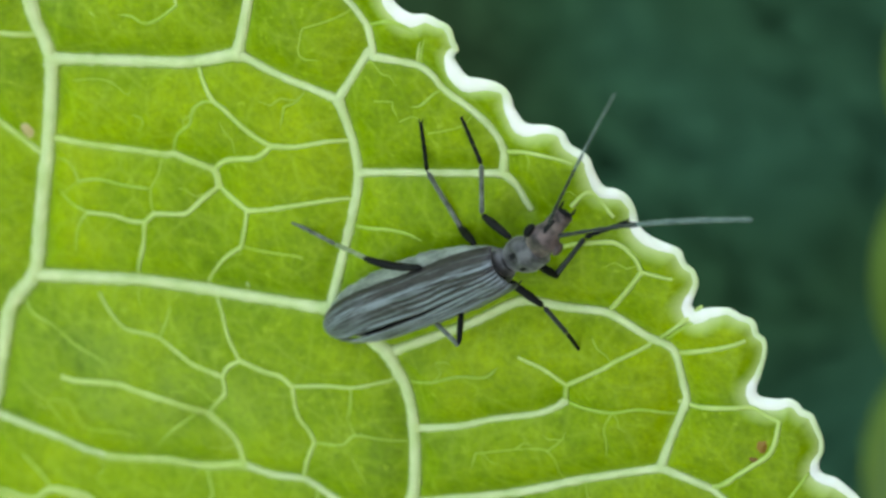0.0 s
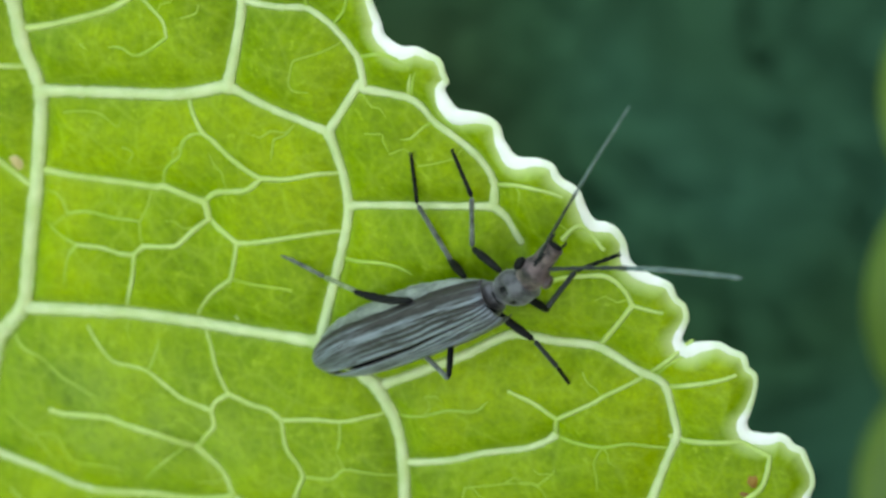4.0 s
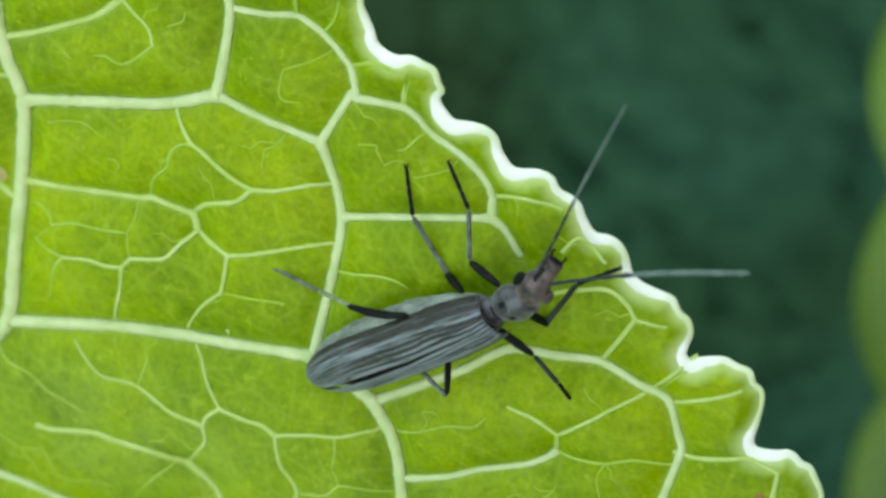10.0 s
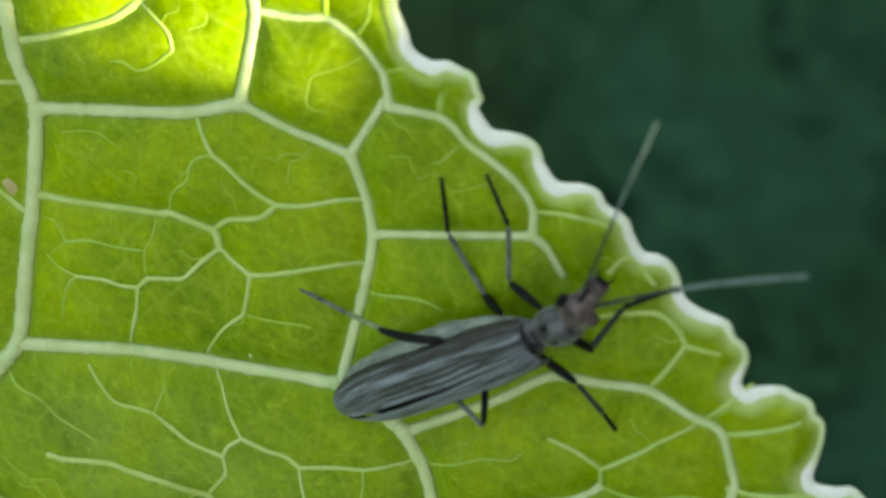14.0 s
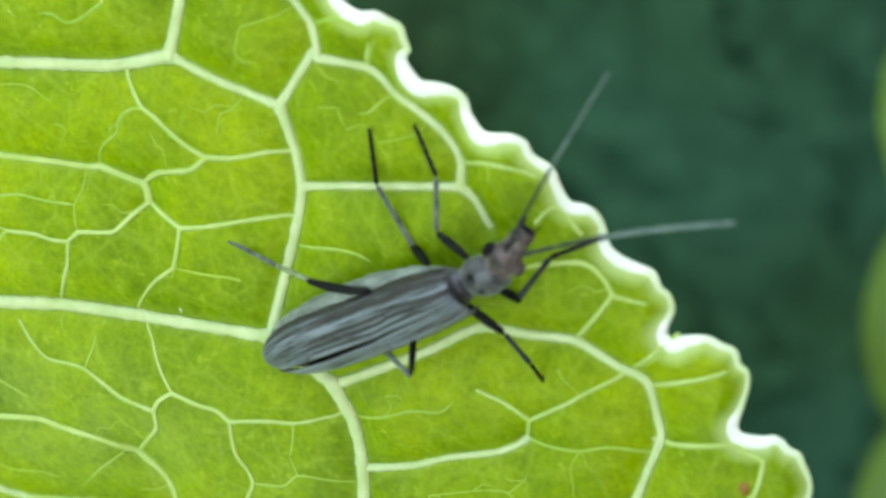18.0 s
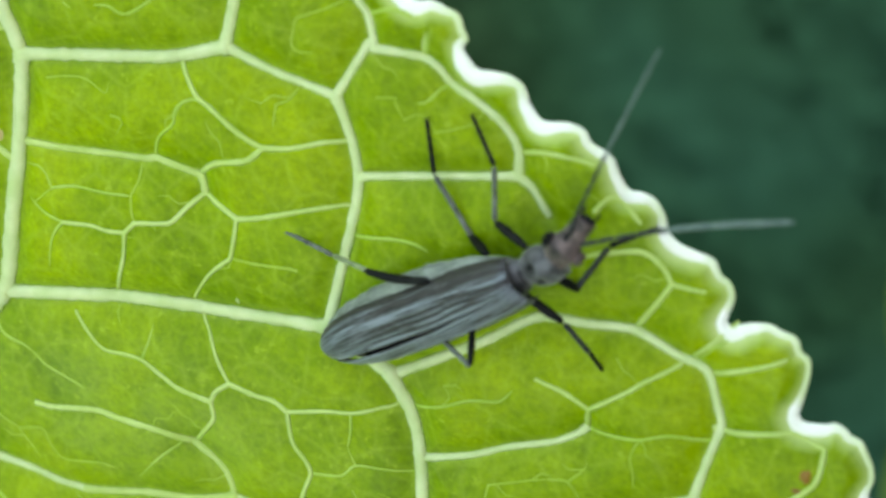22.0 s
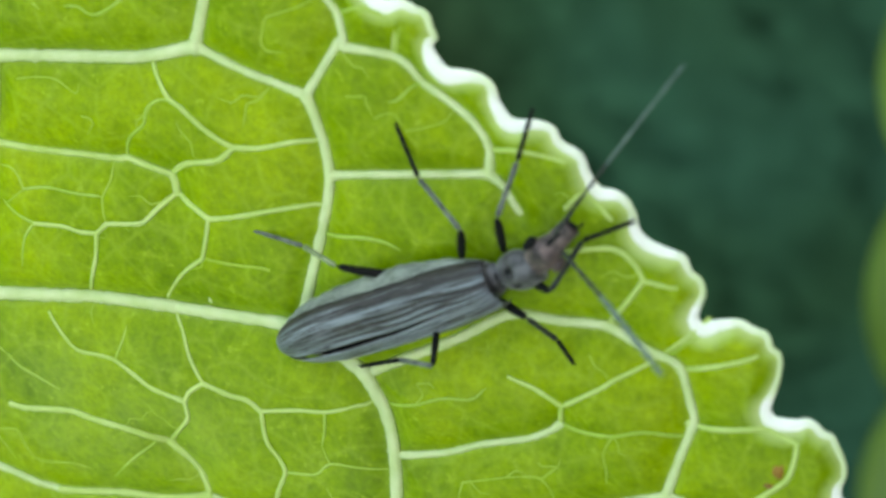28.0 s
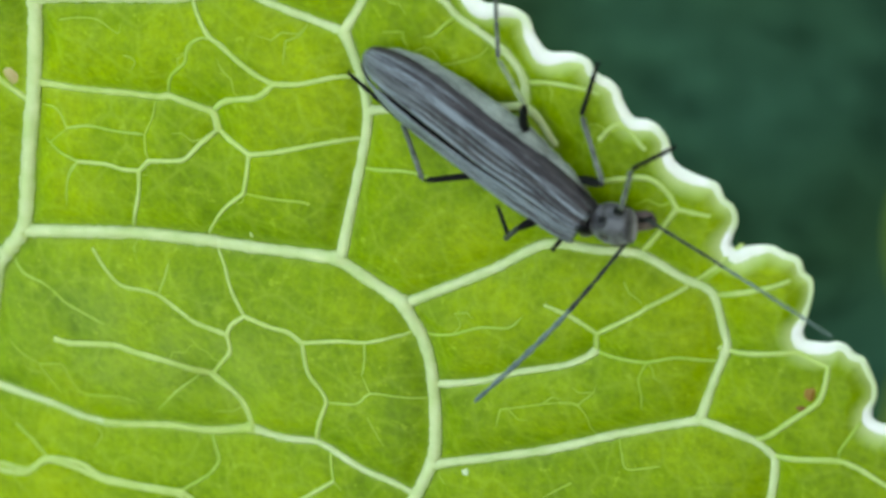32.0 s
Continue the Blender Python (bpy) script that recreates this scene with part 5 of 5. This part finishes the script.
    sway("L", [
        (0, (2.82, 0.87, 0.10), (9.58, 5.04, 0.92)), (0.5, (2.82, 0.87, 0.10), (9.50, 5.29, 0.13)), (1, (2.82, 0.87, 0.10), (9.67, 5.01, -0.23)),
        (1.5, (2.82, 0.87, 0.10), (9.33, 5.46, -0.46)), (2, (2.82, 0.87, 0.10), (9.38, 5.43, -0.05)), (2.5, (2.82, 0.87, 0.10), (9.51, 5.26, 0.30)),
        (3, (2.82, 0.87, 0.10), (9.45, 5.31, 0.40)), (3.5, (2.82, 0.87, 0.10), (9.81, 4.70, -0.43)), (5.5, (2.82, 0.87, 0.10), (9.79, 4.80, -0.40)),
        (6, (2.82, 0.87, 0.10), (9.96, 4.44, 0.03)), (6.5, (2.82, 0.87, 0.10), (9.30, 5.55, 0.30)), (7, (2.82, 0.87, 0.10), (10.01, 4.37, 0.25)),
        (7.5, (2.82, 0.87, 0.10), (9.75, 4.82, -0.56)), (8, (2.82, 0.87, 0.10), (10.51, 3.00, 0.60)), (8.5, (2.82, 0.87, 0.10), (9.83, 4.70, -0.49)),
        (9, (2.82, 0.87, 0.10), (9.93, 4.11, -1.60)), (9.5, (2.82, 0.87, 0.10), (9.93, 4.39, -0.99)), (10, (2.82, 0.87, 0.10), (9.59, 5.03, -0.91)),
        (10.5, (2.82, 0.87, 0.10), (9.63, 4.97, 1.09)), (11, (2.82, 0.87, 0.10), (9.78, 4.81, -0.41)), (11.5, (2.82, 0.87, 0.10), (9.51, 5.20, -0.63)),
        (12, (2.82, 0.87, 0.10), (9.71, 4.82, -0.97)), (12.5, (2.82, 0.87, 0.10), (9.32, 5.47, -0.41)), (13, (2.82, 0.87, 0.10), (9.71, 4.92, -0.22)),
        (13.5, (2.82, 0.87, 0.10), (9.45, 5.10, 1.34)), (14, (2.82, 0.87, 0.10), (9.38, 5.45, -0.05)), (14.5, (2.82, 0.87, 0.10), (9.27, 5.37, -1.42)),
        (16.5, (2.82, 0.87, 0.10), (9.96, 4.40, -0.43)), (17, (2.82, 0.87, 0.10), (9.79, 4.69, -0.79)), (17.5, (2.82, 0.87, 0.10), (10.12, 4.00, -0.86)),
        (18, (2.82, 0.87, 0.10), (9.79, 4.76, -0.45)), (19, (2.82, 0.87, 0.10), (9.46, 5.17, -1.19)), (19.5, (2.82, 0.87, 0.10), (9.71, 4.76, -0.96)),
        (20, (2.82, 0.87, 0.10), (9.79, 4.79, -0.30)), (20.5, (2.82, 0.87, 0.10), (9.62, 5.00, -0.85)), (21, (2.82, 0.87, 0.10), (9.62, 4.96, -0.89)),
        (21.5, (2.82, 0.87, 0.10), (9.64, 4.95, -0.69)), (22, (2.82, 0.87, 0.10), (9.56, 5.11, -0.77)), (22.5, (2.82, 0.87, 0.10), (9.56, 5.13, -0.51)),
        (23, (2.82, 0.87, 0.10), (9.58, 5.14, -0.10)), (23.5, (2.82, 0.87, 0.10), (9.68, 4.97, 0.19)), (24, (2.82, 0.87, 0.10), (9.55, 4.98, -0.32)),
        (24.5, (2.82, 0.87, 0.10), (9.60, 5.13, 0.06)), (25, (2.82, 0.87, 0.10), (9.50, 5.23, -0.53)), (25.5, (2.82, 0.87, 0.10), (9.51, 5.23, -0.32)),
        (27.5, (2.82, 0.87, 0.10), (9.89, 4.23, -1.52)), (28, (2.82, 0.87, 0.10), (9.69, 4.57, -1.10)), (28.5, (2.73, 1.02, 0.08), (8.38, 6.47, -1.33)),
        (29, (2.48, 1.36, -0.11), (7.96, 7.05, -0.11)), (29.5, (2.06, 1.53, -0.37), (8.07, 6.59, 0.51)), (30, (1.58, 1.45, -0.60), (7.52, 6.64, -0.20)),
        (30.5, (1.45, 1.40, -0.61), (7.50, 5.98, 1.58)), (31, (1.34, 1.31, -0.63), (3.96, 8.42, 1.64)), (31.5, (1.40, 1.21, -0.60), (6.68, 7.05, 0.02)),
        (32, (1.46, 1.08, -0.57), (8.65, 3.38, 1.76)),
    ])
    sway("R", [
        (0, (2.78, 0.27, 0.08), (10.73, -1.50, 0.63)), (0.5, (2.78, 0.27, 0.08), (10.77, -1.41, 0.49)), (1, (2.78, 0.27, 0.08), (10.79, -1.33, 0.52)),
        (1.5, (2.78, 0.27, 0.08), (10.76, -1.43, 0.66)), (2, (2.78, 0.27, 0.08), (10.54, -2.01, 1.00)), (2.5, (2.78, 0.27, 0.08), (10.65, -1.71, 0.85)),
        (3, (2.78, 0.27, 0.08), (10.56, -1.88, 1.12)), (3.5, (2.78, 0.27, 0.08), (10.48, -2.00, 1.37)), (5.5, (2.78, 0.27, 0.08), (10.55, -2.08, 0.70)),
        (6, (2.78, 0.27, 0.08), (10.69, -1.66, 0.68)), (6.5, (2.78, 0.27, 0.08), (10.47, -2.22, 1.12)), (7, (2.78, 0.27, 0.08), (10.70, -1.39, 1.12)),
        (7.5, (2.78, 0.27, 0.08), (10.81, -1.27, 0.29)), (8, (2.78, 0.27, 0.08), (10.60, -1.68, 1.27)), (8.5, (2.78, 0.27, 0.08), (10.84, -1.15, 0.10)),
        (9, (2.78, 0.27, 0.08), (10.53, -2.09, 0.92)), (9.5, (2.78, 0.27, 0.08), (10.73, -1.54, 0.54)), (10, (2.78, 0.27, 0.08), (10.70, -1.55, 0.80)),
        (10.5, (2.78, 0.27, 0.08), (10.71, -1.61, 0.61)), (11, (2.78, 0.27, 0.08), (10.61, -1.79, 0.98)), (11.5, (2.78, 0.27, 0.08), (10.72, -1.55, 0.54)),
        (12, (2.78, 0.27, 0.08), (10.84, -1.03, 0.38)), (12.5, (2.78, 0.27, 0.08), (10.85, -1.06, 0.13)), (13, (2.78, 0.27, 0.08), (10.89, -0.89, 0.02)),
        (13.5, (2.78, 0.27, 0.08), (10.85, -0.90, 0.92)), (14, (2.78, 0.27, 0.08), (10.85, -1.06, 0.49)), (14.5, (2.78, 0.27, 0.08), (10.90, -0.77, 0.46)),
        (16.5, (2.78, 0.27, 0.08), (10.69, -1.55, 0.91)), (17, (2.78, 0.27, 0.08), (10.76, -1.31, 0.73)), (17.5, (2.78, 0.27, 0.08), (10.86, -0.97, 0.42)),
        (18, (2.78, 0.27, 0.08), (10.82, -1.23, 0.33)), (19, (2.78, 0.27, 0.08), (10.67, -1.61, 0.87)), (19.5, (2.78, 0.27, 0.08), (10.69, -1.71, 0.17)),
        (20, (2.78, 0.27, 0.08), (10.73, -1.51, 0.58)), (20.5, (2.78, 0.27, 0.08), (10.77, -1.40, 0.49)), (21, (2.78, 0.27, 0.08), (10.79, -1.32, 0.57)),
        (21.5, (2.78, 0.27, 0.08), (10.72, -1.55, 0.70)), (22, (2.78, 0.27, 0.08), (10.78, -1.31, 0.73)), (22.5, (2.78, 0.27, 0.08), (10.71, -1.53, 0.95)),
        (23, (2.78, 0.27, 0.08), (10.70, -1.59, 0.76)), (23.5, (2.78, 0.27, 0.08), (10.66, -1.66, 0.89)), (24, (2.78, 0.27, 0.08), (10.37, -1.83, 0.74)),
        (24.5, (2.78, 0.27, 0.08), (10.67, -1.52, 1.06)), (25, (2.78, 0.27, 0.08), (10.64, -1.47, 1.31)), (25.5, (2.78, 0.27, 0.08), (10.73, -1.46, 0.93)),
        (27.5, (2.78, 0.27, 0.08), (8.57, -2.56, 4.87)), (28, (2.78, 0.27, 0.08), (7.61, -1.21, 6.30)), (28.5, (2.71, 0.42, 0.06), (7.95, -0.28, 6.22)),
        (29, (2.57, 0.77, -0.09), (6.58, -1.41, 6.35)), (29.5, (2.20, 0.96, -0.29), (2.86, -6.87, 0.58)), (30, (1.76, 0.91, -0.46), (3.11, -6.84, 0.30)),
        (30.5, (1.63, 0.85, -0.46), (2.58, -6.90, 0.75)), (31, (1.51, 0.76, -0.47), (5.80, 2.40, 5.96)), (31.5, (1.49, 0.64, -0.45), (7.61, -4.35, -0.58)),
        (32, (1.47, 0.50, -0.43), (0.62, -6.18, 3.70)),
    ])


motions()
